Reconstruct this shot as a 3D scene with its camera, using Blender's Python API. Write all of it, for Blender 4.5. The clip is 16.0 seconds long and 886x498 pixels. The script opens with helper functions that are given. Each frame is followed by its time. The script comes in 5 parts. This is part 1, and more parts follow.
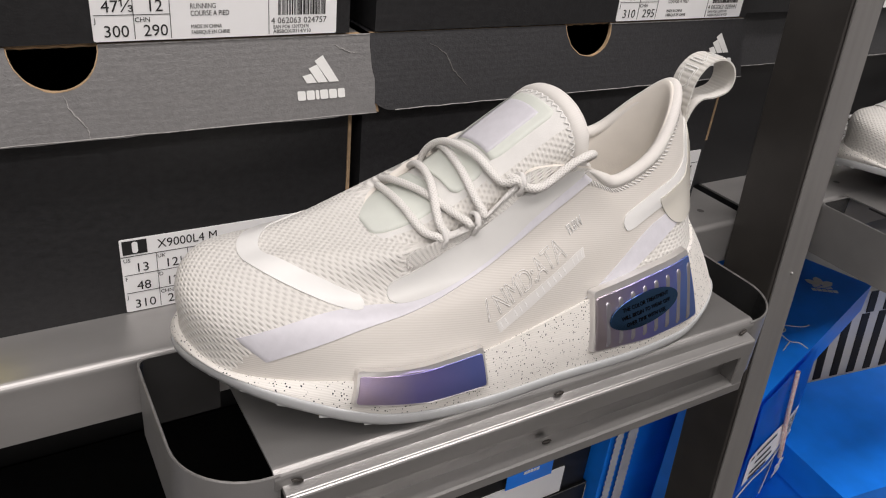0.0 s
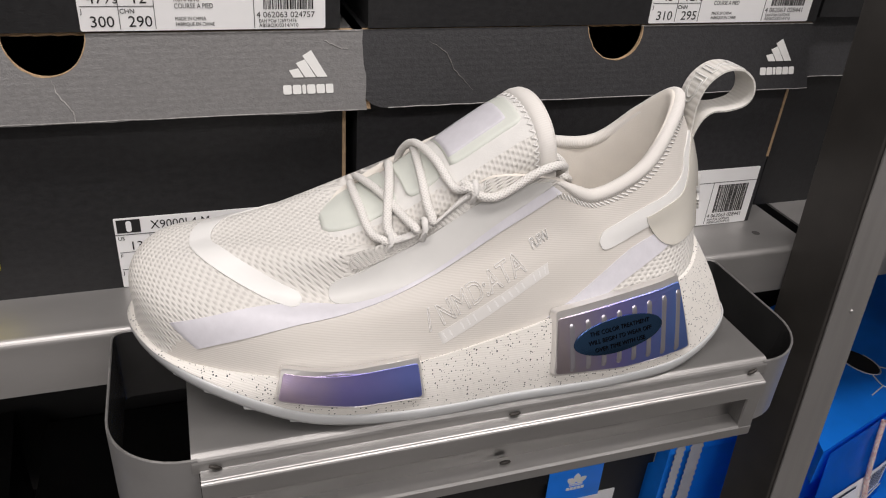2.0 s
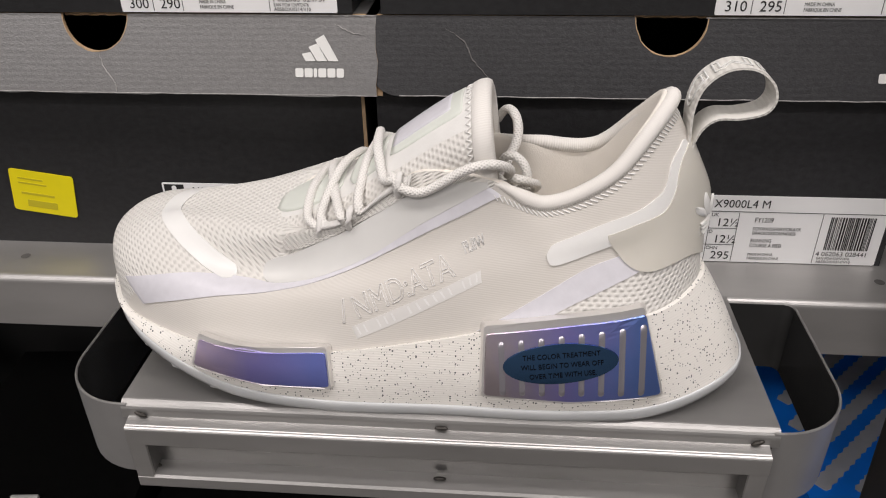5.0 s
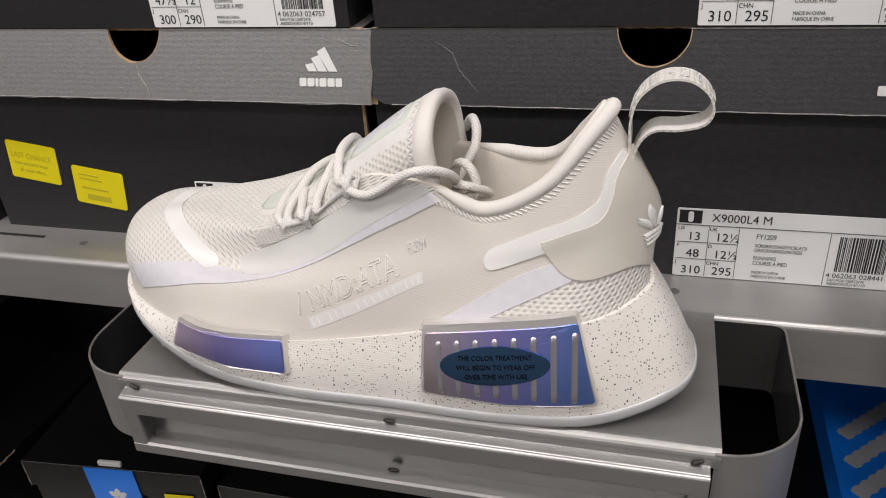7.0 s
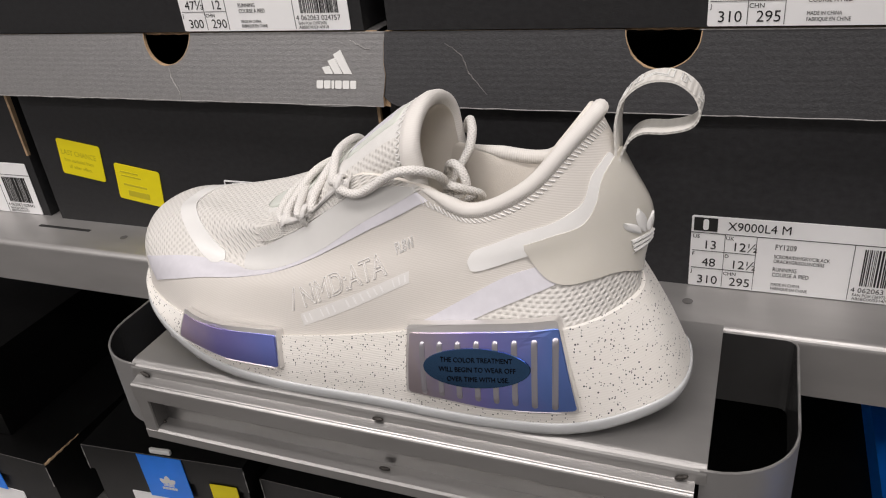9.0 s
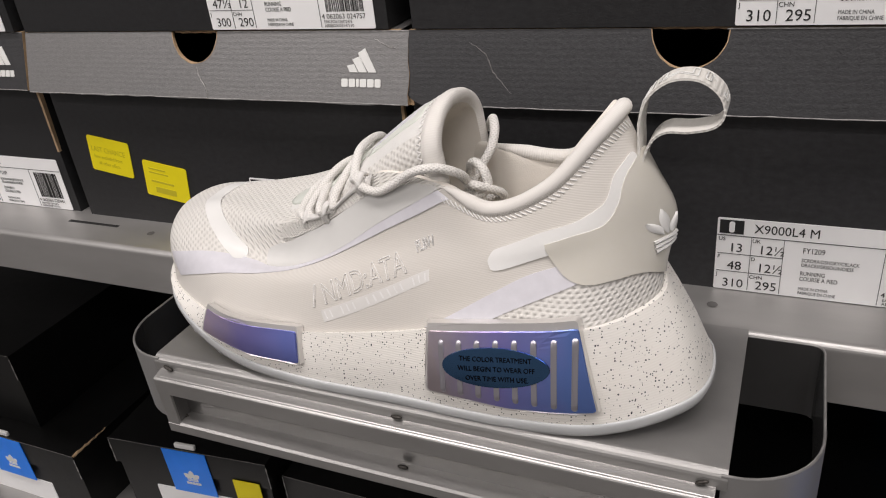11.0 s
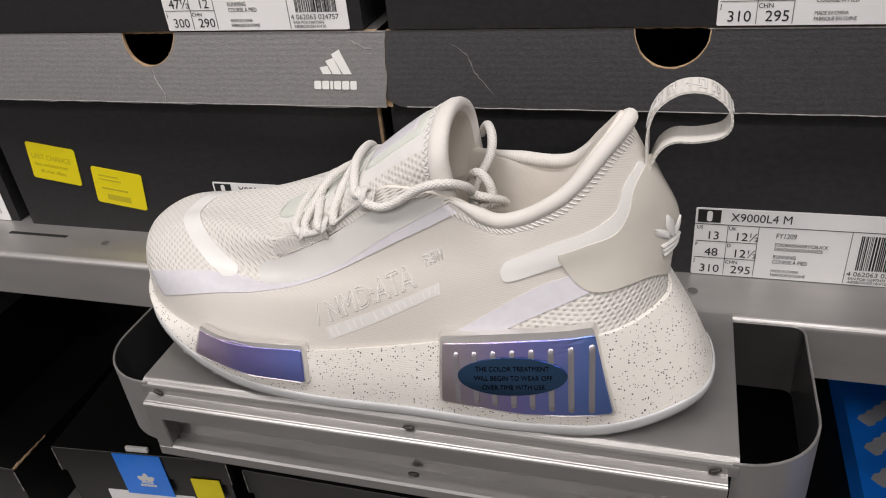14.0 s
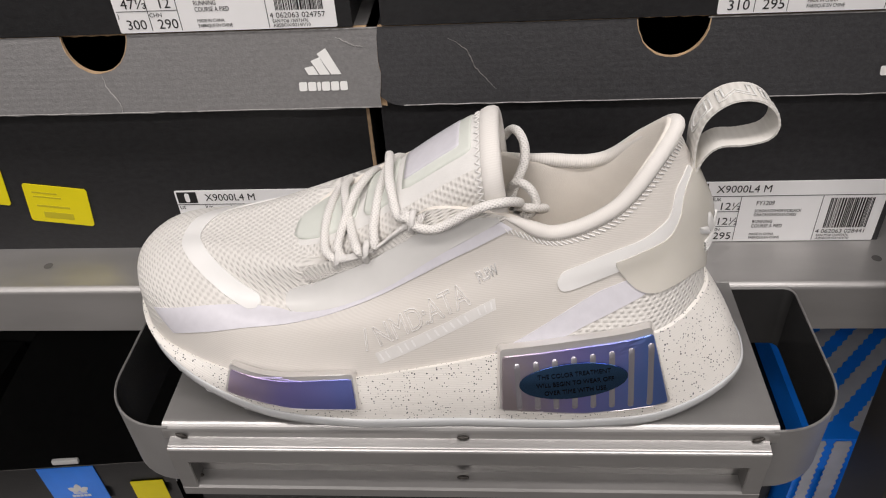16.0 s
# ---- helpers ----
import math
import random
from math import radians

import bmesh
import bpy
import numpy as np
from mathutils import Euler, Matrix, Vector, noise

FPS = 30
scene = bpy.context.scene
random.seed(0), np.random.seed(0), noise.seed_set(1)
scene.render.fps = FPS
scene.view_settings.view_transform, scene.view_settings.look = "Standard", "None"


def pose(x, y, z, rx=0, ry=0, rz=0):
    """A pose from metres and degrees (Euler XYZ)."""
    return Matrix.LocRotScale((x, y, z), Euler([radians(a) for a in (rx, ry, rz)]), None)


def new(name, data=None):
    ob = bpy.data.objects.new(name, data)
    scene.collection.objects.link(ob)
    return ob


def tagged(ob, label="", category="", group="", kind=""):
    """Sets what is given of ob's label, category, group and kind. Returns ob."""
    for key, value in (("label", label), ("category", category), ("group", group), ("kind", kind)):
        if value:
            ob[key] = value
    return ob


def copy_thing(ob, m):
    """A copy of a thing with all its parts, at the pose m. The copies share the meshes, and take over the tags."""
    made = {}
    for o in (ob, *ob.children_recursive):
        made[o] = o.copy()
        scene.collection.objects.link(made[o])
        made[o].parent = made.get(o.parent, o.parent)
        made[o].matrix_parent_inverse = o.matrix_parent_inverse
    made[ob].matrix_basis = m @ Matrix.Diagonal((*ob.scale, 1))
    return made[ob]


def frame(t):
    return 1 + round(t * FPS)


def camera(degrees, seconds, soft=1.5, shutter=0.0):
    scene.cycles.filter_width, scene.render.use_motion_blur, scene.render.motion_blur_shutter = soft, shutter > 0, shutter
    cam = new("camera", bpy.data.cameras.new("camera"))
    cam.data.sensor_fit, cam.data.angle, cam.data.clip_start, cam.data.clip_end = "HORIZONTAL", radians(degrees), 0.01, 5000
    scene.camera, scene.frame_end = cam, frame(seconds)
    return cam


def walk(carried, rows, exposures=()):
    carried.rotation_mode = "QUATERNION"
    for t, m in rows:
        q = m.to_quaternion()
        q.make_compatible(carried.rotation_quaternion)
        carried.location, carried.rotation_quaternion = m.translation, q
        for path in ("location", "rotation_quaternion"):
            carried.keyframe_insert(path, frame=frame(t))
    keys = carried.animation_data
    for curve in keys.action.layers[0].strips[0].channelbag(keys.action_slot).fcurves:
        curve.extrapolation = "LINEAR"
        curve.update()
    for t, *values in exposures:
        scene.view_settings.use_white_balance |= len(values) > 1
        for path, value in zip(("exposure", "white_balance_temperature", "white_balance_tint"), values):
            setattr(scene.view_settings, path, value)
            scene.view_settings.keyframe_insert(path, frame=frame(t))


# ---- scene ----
cam = camera(59.8, 16.0, soft=1.1)
METRES = 0.55  # length of the camera's way
BASE = pose(-0.21895, -0.21759, 1.24059, -29.086, -5.496, -30.167)
ROWS = [
    (0.0, 0.0, 0.0, 0.0, 0.0, 0.0, -0.0),
    (0.5, 0.0295, 0.0025, 0.0, 1.84, -0.04, -0.75),
    (1.0, 0.0681, 0.0107, 0.0053, 4.47, -0.24, -1.85),
    (1.5, 0.1116, 0.0218, 0.0133, 7.72, -0.58, -3.2),
    (2.0, 0.161, 0.034, 0.0168, 11.34, -0.96, -4.66),
    (2.5, 0.2089, 0.0427, 0.0183, 15.06, -1.32, -6.09),
    (3.0, 0.2593, 0.0606, 0.0212, 18.94, -1.69, -7.45),
    (5.5, 0.4464, 0.1962, 0.0584, 36.79, -4.41, -11.84),
    (6.0, 0.4898, 0.2098, 0.0655, 39.65, -4.75, -12.27),
    (6.5, 0.5205, 0.2258, 0.0722, 42.26, -5.18, -12.62),
    (7.0, 0.5413, 0.2443, 0.0785, 44.51, -5.43, -13.0),
    (7.5, 0.556, 0.2672, 0.0848, 46.52, -5.69, -13.34),
    (8.0, 0.5699, 0.2816, 0.0881, 48.24, -5.92, -13.62),
    (8.5, 0.5836, 0.2905, 0.092, 49.75, -6.15, -13.8),
    (9.0, 0.5922, 0.2987, 0.0905, 50.99, -6.35, -13.93),
    (9.5, 0.5912, 0.3016, 0.0892, 51.95, -6.56, -14.07),
    (12.0, 0.6029, 0.3096, 0.0889, 53.25, -6.72, -14.53),
    (12.5, 0.6071, 0.3131, 0.0871, 52.66, -6.82, -14.38),
    (13.0, 0.5925, 0.2987, 0.0917, 51.28, -7.09, -13.93),
    (13.5, 0.5624, 0.271, 0.1, 48.92, -7.48, -13.2),
    (14.0, 0.5355, 0.2421, 0.1111, 45.84, -8.02, -12.17),
    (14.5, 0.5039, 0.2061, 0.1207, 42.41, -8.73, -11.04),
    (15.0, 0.471, 0.1792, 0.1343, 39.08, -9.56, -9.97),
    (15.5, 0.4295, 0.1601, 0.1469, 36.0, -10.52, -9.11),
    (16.0, 0.3898, 0.148, 0.1518, 33.25, -11.4, -8.49),
]
walk(cam, [(t, BASE @ pose(METRES * x, METRES * y, METRES * z, 90 + pitch, roll, yaw)) for t, x, y, z, yaw, pitch, roll in ROWS])

# ---- world and lamps ----
world = bpy.data.worlds.new("world")
scene.world = world
world.use_nodes = True
world.node_tree.nodes["Background"].inputs[0].default_value = (0.9, 0.95, 1.0, 1)
world.node_tree.nodes["Background"].inputs[1].default_value = 0.01
# Assumed, unseen lamps; the far-left one is added to brighten the left lid.
LAMPS = [(-0.75, -0.45, 20), (0.75, -0.45, 21), (-2.2, -2.5, 30), (-0.6, -1.9, 19), (0.95, -1.9, 22)]
CEILING = 3.0
for lx, ly, power in LAMPS:
    lamp = bpy.data.lights.new("ceiling_lamp", "AREA")
    lamp.shape, lamp.size, lamp.size_y, lamp.energy, lamp.color = "RECTANGLE", 1.2, 0.3, power, (1.0, 0.935, 0.915)
    new("ceiling_lamp", lamp).matrix_world = pose(lx, ly, CEILING - 0.06)
scene.view_settings.exposure = 0.0

# ---- materials ----
def material(name, color, rough=0.5, metal=0.0, spec=0.5, vary=0.0, scale=60.0, stretch=(1, 1, 1), bump=0.0, bump_scale=400.0,
             bump_stretch=(1, 1, 1), rough_vary=0.0, second=None, coat=0.0, random_value=0.0, subsurface=0.0, flutes=0.0):
    """Principled material with two scales of noise: blotches in the colour and a fine grain in the relief."""
    m = bpy.data.materials.new(name)
    m.use_nodes = True
    nodes, link = m.node_tree.nodes, m.node_tree.links.new
    bsdf = nodes["Principled BSDF"]
    bsdf.inputs["Base Color"].default_value = (*color, 1)
    bsdf.inputs["Roughness"].default_value = rough
    bsdf.inputs["Metallic"].default_value = metal
    bsdf.inputs["Specular IOR Level"].default_value = spec
    bsdf.inputs["Coat Weight"].default_value = coat
    if subsurface:
        bsdf.inputs["Subsurface Weight"].default_value = subsurface
        bsdf.inputs["Subsurface Radius"].default_value = (0.004, 0.004, 0.0035)
    coord = nodes.new("ShaderNodeTexCoord")

    def noise_at(size, stretched, detail=6):
        mapping = nodes.new("ShaderNodeMapping")
        mapping.inputs["Scale"].default_value = stretched
        link(coord.outputs["Object"], mapping.inputs[0])
        n = nodes.new("ShaderNodeTexNoise")
        n.inputs["Scale"].default_value, n.inputs["Detail"].default_value = size, detail
        link(mapping.outputs[0], n.inputs["Vector"])
        return n

    if vary or second or random_value:
        n = noise_at(scale, stretch)
        ramp = nodes.new("ShaderNodeMix")
        ramp.data_type = "RGBA"
        dark = second or tuple(c * (1 - vary) for c in color)
        ramp.inputs[6].default_value, ramp.inputs[7].default_value = (*dark, 1), (*[min(1, c * (1 + vary * 0.6)) for c in color], 1)
        spread = nodes.new("ShaderNodeMapRange")
        spread.inputs[1].default_value, spread.inputs[2].default_value = 0.3, 0.7
        link(n.outputs[0], spread.inputs[0])
        link(spread.outputs[0], ramp.inputs[0])
        out = ramp.outputs[2]
        if random_value:
            info, hsv, span = nodes.new("ShaderNodeObjectInfo"), nodes.new("ShaderNodeHueSaturation"), nodes.new("ShaderNodeMapRange")
            span.inputs[3].default_value, span.inputs[4].default_value = 1 - random_value, 1 + random_value
            link(info.outputs["Random"], span.inputs[0])
            link(span.outputs[0], hsv.inputs["Value"])
            link(out, hsv.inputs["Color"])
            out = hsv.outputs[0]
        link(out, bsdf.inputs["Base Color"])
        if rough_vary:
            r = nodes.new("ShaderNodeMapRange")
            r.inputs[3].default_value, r.inputs[4].default_value = max(0, rough - rough_vary), rough + rough_vary
            link(n.outputs[0], r.inputs[0])
            link(r.outputs[0], bsdf.inputs["Roughness"])
    if bump:
        b = nodes.new("ShaderNodeBump")
        b.inputs["Strength"].default_value, b.inputs["Distance"].default_value = bump, 0.0005
        height = noise_at(bump_scale, bump_stretch, 3).outputs[0]
        if flutes:  # the corrugation of the board telegraphs through as soft level ridges
            wave, total = nodes.new("ShaderNodeTexWave"), nodes.new("ShaderNodeMath")
            wave.bands_direction = "Z"
            wave.inputs["Scale"].default_value, wave.inputs["Distortion"].default_value, wave.inputs["Detail Scale"].default_value = 0.314 / flutes, 2.5, 0.3
            link(coord.outputs["Object"], wave.inputs["Vector"])
            total.operation = "MULTIPLY_ADD"
            total.inputs[1].default_value = 0.16
            link(wave.outputs["Fac"], total.inputs[0])
            link(height, total.inputs[2])
            height = total.outputs[0]
        link(height, b.inputs["Height"])
        link(b.outputs[0], bsdf.inputs["Normal"])
    return m


MAT = {}
MAT["steel"] = material("painted_steel", (0.40, 0.392, 0.382), 0.35, 0.75, vary=0.10, scale=14, stretch=(1, 3, 3), bump=0.12, bump_scale=1500, rough_vary=0.08)
MAT["shelf"] = material("shelf_steel", (0.44, 0.43, 0.42), 0.42, 0.7, vary=0.10, scale=14, stretch=(1, 3, 3), bump=0.12, bump_scale=1500, rough_vary=0.08)
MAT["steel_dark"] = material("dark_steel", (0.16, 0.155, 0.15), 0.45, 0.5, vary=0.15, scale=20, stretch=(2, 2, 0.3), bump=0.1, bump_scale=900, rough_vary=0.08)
# Post in two tones: the lit front, then the shaded sides.
MAT["post"] = material("lit_post_steel", (0.33, 0.32, 0.31), 0.40, 0.6, vary=0.10, scale=40, stretch=(3, 3, 0.15), bump=0.08, bump_scale=900, bump_stretch=(2, 2, 0.2), rough_vary=0.06)
MAT["post_shaded"] = material("shaded_post_tube", (0.050, 0.046, 0.042), 0.42, 0.3, vary=0.15, scale=40, bump=0.08, bump_scale=900, rough_vary=0.06)
# Darker, more metallic steel: the recess's shade is put into its colour.
MAT["recess"] = material("shaded_recess_steel", (0.30, 0.295, 0.29), 0.34, 0.92, vary=0.2, scale=18, stretch=(1, 2, 3), bump=0.1, bump_scale=1200, rough_vary=0.08)
MAT["band"] = material("bin_sheet", (0.31, 0.305, 0.30), 0.45, 0.5, vary=0.12, scale=25, bump=0.08, bump_scale=1200)
MAT["rim"] = material("worn_rim", (0.42, 0.41, 0.40), 0.4, 0.7, vary=0.3, scale=120)
MAT["black_card"] = material("black_card", (0.0160, 0.0160, 0.0170), 0.52, spec=0.4, vary=0.35, scale=330, stretch=(0.7, 1, 1), bump=0.3, bump_scale=1100, bump_stretch=(0.6, 1, 1), rough_vary=0.08, random_value=0.12)
# Black card with a raised base colour, used on the right-hand box.
MAT["lighter_card"] = material("lighter_black_card", (0.027, 0.027, 0.029), 0.50, spec=0.45, vary=0.30, scale=330, stretch=(0.7, 1, 1), bump=0.3, bump_scale=1100, bump_stretch=(0.6, 1, 1), rough_vary=0.08)
MAT["lid_black"] = material("lid_black", (0.028, 0.028, 0.030), 0.45, vary=0.30, scale=600, stretch=(0.8, 1, 1), bump=0.28, bump_scale=1300, bump_stretch=(0.7, 1, 1), rough_vary=0.08, random_value=0.1, flutes=0.0030)
# A black lid whose sheen is put into a grey base colour.
MAT["lid_sheen_grey"] = material("lid_sheen_grey", (0.155, 0.152, 0.150), 0.34, spec=1.0, vary=0.16, scale=600, stretch=(0.8, 1, 1), bump=0.28, bump_scale=1300, bump_stretch=(0.7, 1, 1), rough_vary=0.08, flutes=0.0030)
# Glossy black card, coloured darker to carry the upper shelf's shadow.
MAT["shaded_gloss_black"] = material("shaded_gloss_black_card", (0.006, 0.006, 0.006), 0.36, spec=0.30, vary=0.3, scale=120, bump=0.2, bump_scale=500, rough_vary=0.08)
MAT["kraft"] = material("raw_cardboard", (0.42, 0.29, 0.17), 0.85, vary=0.25, scale=160, bump=0.3, bump_scale=900)
MAT["label"] = material("label_paper", (0.88, 0.88, 0.88), 0.5, vary=0.03, scale=30)
MAT["ink"] = material("ink", (0.012, 0.012, 0.012), 0.6)
MAT["print_white"] = material("white_print", (0.72, 0.72, 0.70), 0.5)
MAT["yellow"] = material("yellow_sticker", (0.80, 0.68, 0.0), 0.5, vary=0.05, scale=40)
MAT["yellow_ink"] = material("faded_print", (0.52, 0.44, 0.01), 0.6)
MAT["blue"] = material("blue_card", (0.009, 0.215, 0.90), 0.30, vary=0.12, scale=25, bump=0.1, bump_scale=300, random_value=0.06)
MAT["room"] = material("room_wall", (0.45, 0.45, 0.45), 0.8, vary=0.05, scale=2)
MAT["floor"] = material("floor_vinyl", (0.12, 0.115, 0.11), 0.4, vary=0.2, scale=3)
MAT["ceiling"] = material("ceiling_paint", (0.62, 0.62, 0.62), 0.9, vary=0.03, scale=3)
MAT["rear"] = material("black_panel", (0.012, 0.012, 0.012), 0.7, vary=0.2, scale=4)
MAT["pale_card"] = material("pale_card", (0.55, 0.55, 0.55), 0.5, vary=0.06, scale=20)
MAT["cord"] = material("pink_cord", (0.62, 0.33, 0.33), 0.8, second=(0.75, 0.70, 0.68), scale=350, bump=0.5, bump_scale=900)
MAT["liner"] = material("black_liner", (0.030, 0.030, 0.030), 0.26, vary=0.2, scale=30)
MAT["worn"] = material("worn_board", (0.34, 0.33, 0.32), 0.8, vary=0.4, scale=300)
MAT["pale_print"] = material("pale_print", (0.44, 0.45, 0.48), 0.6, vary=0.10, scale=60)
MAT["crease"] = material("scuffed_crease", (0.14, 0.135, 0.13), 0.8, vary=0.4, scale=300)

# ---- helpers of this scene ----
def part(name, bm, mat, parent=None, label="", smooth=False):
    """Links a bmesh as one mesh object under a thing or a part."""
    me = bpy.data.meshes.new(name)
    if smooth:
        for f in bm.faces:
            f.smooth = True
        for e in bm.edges:
            e.smooth = len(e.link_faces) != 2 or e.calc_face_angle(0) < radians(38)
    bm.to_mesh(me)
    bm.free()
    for m in (mat if isinstance(mat, (list, tuple)) else (mat,)):
        me.materials.append(m)
    ob = new(name, me)
    if parent:
        ob.parent = parent
    if label:
        ob["label"] = label
    return ob


def thing(name, label, category, at=None, group="", kind=""):
    ob = new(name)
    ob.empty_display_size = 0.02
    if at is not None:
        ob.matrix_world = at
    return tagged(ob, label, category, group, kind)


def add_box(bm, x0, x1, y0, y1, z0, z1, bevel=0.0, segments=2, mat=0):
    made = bmesh.ops.create_cube(bm, size=1)["verts"]
    bmesh.ops.transform(bm, matrix=Matrix.Translation(((x0 + x1) / 2, (y0 + y1) / 2, (z0 + z1) / 2)) @ Matrix.Diagonal((x1 - x0, y1 - y0, z1 - z0, 1)), verts=made)
    faces = {f for v in made for f in v.link_faces}
    for f in faces:
        f.material_index = mat
    if bevel:
        edges = list({e for v in made for e in v.link_edges})
        bmesh.ops.bevel(bm, geom=edges, offset=bevel, segments=segments, affect="EDGES", profile=0.6)
    return bm


def box(x0, x1, y0, y1, z0, z1, bevel=0.0, segments=2):
    return add_box(bmesh.new(), x0, x1, y0, y1, z0, z1, bevel, segments)


def grid(rows, closed_u=False, closed_v=False, bm=None, mat=0):
    """A sheet of quads through rows of points."""
    bm = bm or bmesh.new()
    made = [[bm.verts.new(p) for p in row] for row in rows]
    nu, nv = len(made), len(made[0])
    for i in range(nu if closed_u else nu - 1):
        for j in range(nv if closed_v else nv - 1):
            quad = [made[i][j], made[(i + 1) % nu][j], made[(i + 1) % nu][(j + 1) % nv], made[i][(j + 1) % nv]]
            try:
                bm.faces.new(quad).material_index = mat
            except ValueError:
                pass
    return bm


def sweep(path, radius, sides=10, squash=1.0, bm=None, mat=0, up=Vector((0, 0, 1))):
    """A tube along a list of points; squash flattens it across `up`."""
    rows = []
    for i, p in enumerate(path):
        p = Vector(p)
        d = (Vector(path[min(i + 1, len(path) - 1)]) - Vector(path[max(i - 1, 0)])).normalized()
        side = d.cross(up)
        side = side.normalized() if side.length > 1e-6 else Vector((1, 0, 0))
        top = side.cross(d).normalized()
        r = radius(i / (len(path) - 1)) if callable(radius) else radius
        rows.append([p + side * (r * math.cos(a)) + top * (r * squash * math.sin(a)) for a in (2 * math.pi * k / sides for k in range(sides))])
    bm = grid(rows, closed_v=True, bm=bm, mat=mat)
    return bm


def curve_points(knots, count, closed=False):
    """A smooth line (Catmull-Rom) through a few knots."""
    k = [Vector(p) for p in knots]
    n = len(k)
    pts = []
    spans = n if closed else n - 1
    for i in range(count):
        u = i / (count if closed else count - 1) * spans
        j = min(int(u), spans - 1)
        f = u - j
        if closed:
            a, b, c, d = (k[(j + o) % n] for o in (-1, 0, 1, 2))
        else:
            b, c = k[j], k[j + 1]
            a = k[j - 1] if j > 0 else b * 2 - c
            d = k[j + 2] if j + 2 < n else c * 2 - b
        pts.append(0.5 * ((2 * b) + (c - a) * f + (2 * a - 5 * b + 4 * c - d) * f ** 2 + (3 * b - a - 3 * c + d) * f ** 3))
    return pts


def outline_plate(outline, y_front, thick, bm=None, mat=0):
    """A flat plate whose face lies in the x-z plane at y_front, from an outline of (x, z)."""
    bm = bm or bmesh.new()
    front = [bm.verts.new((x, y_front, z)) for x, z in outline]
    back = [bm.verts.new((x, y_front + thick, z)) for x, z in outline]
    n = len(outline)
    made = [bm.faces.new(front), bm.faces.new(back[::-1])]
    for i in range(n):
        made.append(bm.faces.new((front[i], back[i], back[(i + 1) % n], front[(i + 1) % n])))
    for f in made:
        f.material_index = mat
    bmesh.ops.recalc_face_normals(bm, faces=made)
    return bm


def rounded_rect(x0, x1, z0, z1, r, steps=4):
    out = []
    for cx, cz, a0 in ((x1 - r, z1 - r, 0), (x0 + r, z1 - r, 90), (x0 + r, z0 + r, 180), (x1 - r, z0 + r, 270)):
        out += [(cx + r * math.cos(radians(a0 + 90 * k / steps)), cz + r * math.sin(radians(a0 + 90 * k / steps))) for k in range(steps + 1)]
    return out


def lettering(name, text, size, at, mat, parent, extrude=0.00008, align="LEFT", outline=0.0, squeeze=1.0):
    """Writing in the built-in font, turned into a mesh."""
    cu = bpy.data.curves.new(name, "FONT")
    cu.body, cu.size, cu.extrude, cu.align_x = text, size, extrude, align
    if outline:
        cu.fill_mode, cu.bevel_depth, cu.extrude, cu.bevel_resolution = "NONE", outline, 0.0, 1
    cu.resolution_u = 3
    tmp = bpy.data.objects.new("tmp", cu)
    scene.collection.objects.link(tmp)
    bpy.context.view_layer.update()
    me = bpy.data.meshes.new_from_object(tmp.evaluated_get(bpy.context.evaluated_depsgraph_get()))
    bpy.data.objects.remove(tmp)
    bpy.data.curves.remove(cu)
    me.name = name
    me.materials.clear()
    me.materials.append(mat)
    for v in me.vertices:
        v.co.x *= squeeze
    ob = new(name, me)
    ob.parent = parent
    ob.matrix_basis = at
    return ob


def braided(path, radius, sides, squash):
    """A lace: a tube whose UVs run round and along it in metres."""
    bm = sweep(path, radius, sides, squash)
    layer = bm.loops.layers.uv.new("UVMap")
    bm.verts.index_update()
    run = [0.0]
    for p, q in zip(path, path[1:]):
        run.append(run[-1] + (Vector(q) - Vector(p)).length)
    for f in bm.faces:
        ks = [loop.vert.index % sides for loop in f.loops]
        wrap = max(ks) - min(ks) > 1
        for loop, k in zip(f.loops, ks):
            k = sides if wrap and k == 0 else k
            loop[layer].uv = (k * 0.0132 / sides, run[loop.vert.index // sides])
    return bm

# ---- the room around ----
for name, dims in (("wall_back", (-3.0, 3.0, 0.50, 0.58, 0, CEILING)), ("wall_front", (-3.0, 3.0, -3.6, -3.5, 0, CEILING)),
                   ("wall_left", (-3.1, -3.0, -3.6, 0.58, 0, CEILING)), ("wall_right", (3.0, 3.1, -3.6, 0.58, 0, CEILING))):
    tagged(part(name, box(*dims), MAT["room"]), "plain light grey shop wall", "wall", kind="structure")
tagged(part("floor", box(-3.1, 3.1, -3.6, 0.58, -0.1, 0), MAT["floor"]), "dull grey vinyl shop floor", "floor", kind="structure")
tagged(part("ceiling", box(-3.1, 3.1, -3.6, 0.58, CEILING, CEILING + 0.1), MAT["ceiling"]), "plain pale shop ceiling", "ceiling", kind="structure")

# ---- shelves ----
PLATE_TOP, SHELF_Z, SHELF_Y = 1.0056, 1.0022, 0.103


def folded(profile, x0, x1, steps=1):
    """A sheet folded along a profile of (y, z), run along x, closed underneath."""
    bm = bmesh.new()
    rows = [[(x0 + (x1 - x0) * i / steps, y, z) for y, z in profile] for i in range(steps + 1)]
    grid(rows, closed_v=True, bm=bm)
    bm.faces.new([v for v in bm.verts if abs(v.co.x - x0) < 1e-6])
    bm.faces.new([v for v in bm.verts if abs(v.co.x - x1) < 1e-6][::-1])
    bmesh.ops.recalc_face_normals(bm, faces=bm.faces[:])
    return bm


def arc(cy, cz, r, a0, a1, n=6):
    return [(cy + r * math.cos(radians(a0 + (a1 - a0) * k / n)), cz + r * math.sin(radians(a0 + (a1 - a0) * k / n))) for k in range(n + 1)]


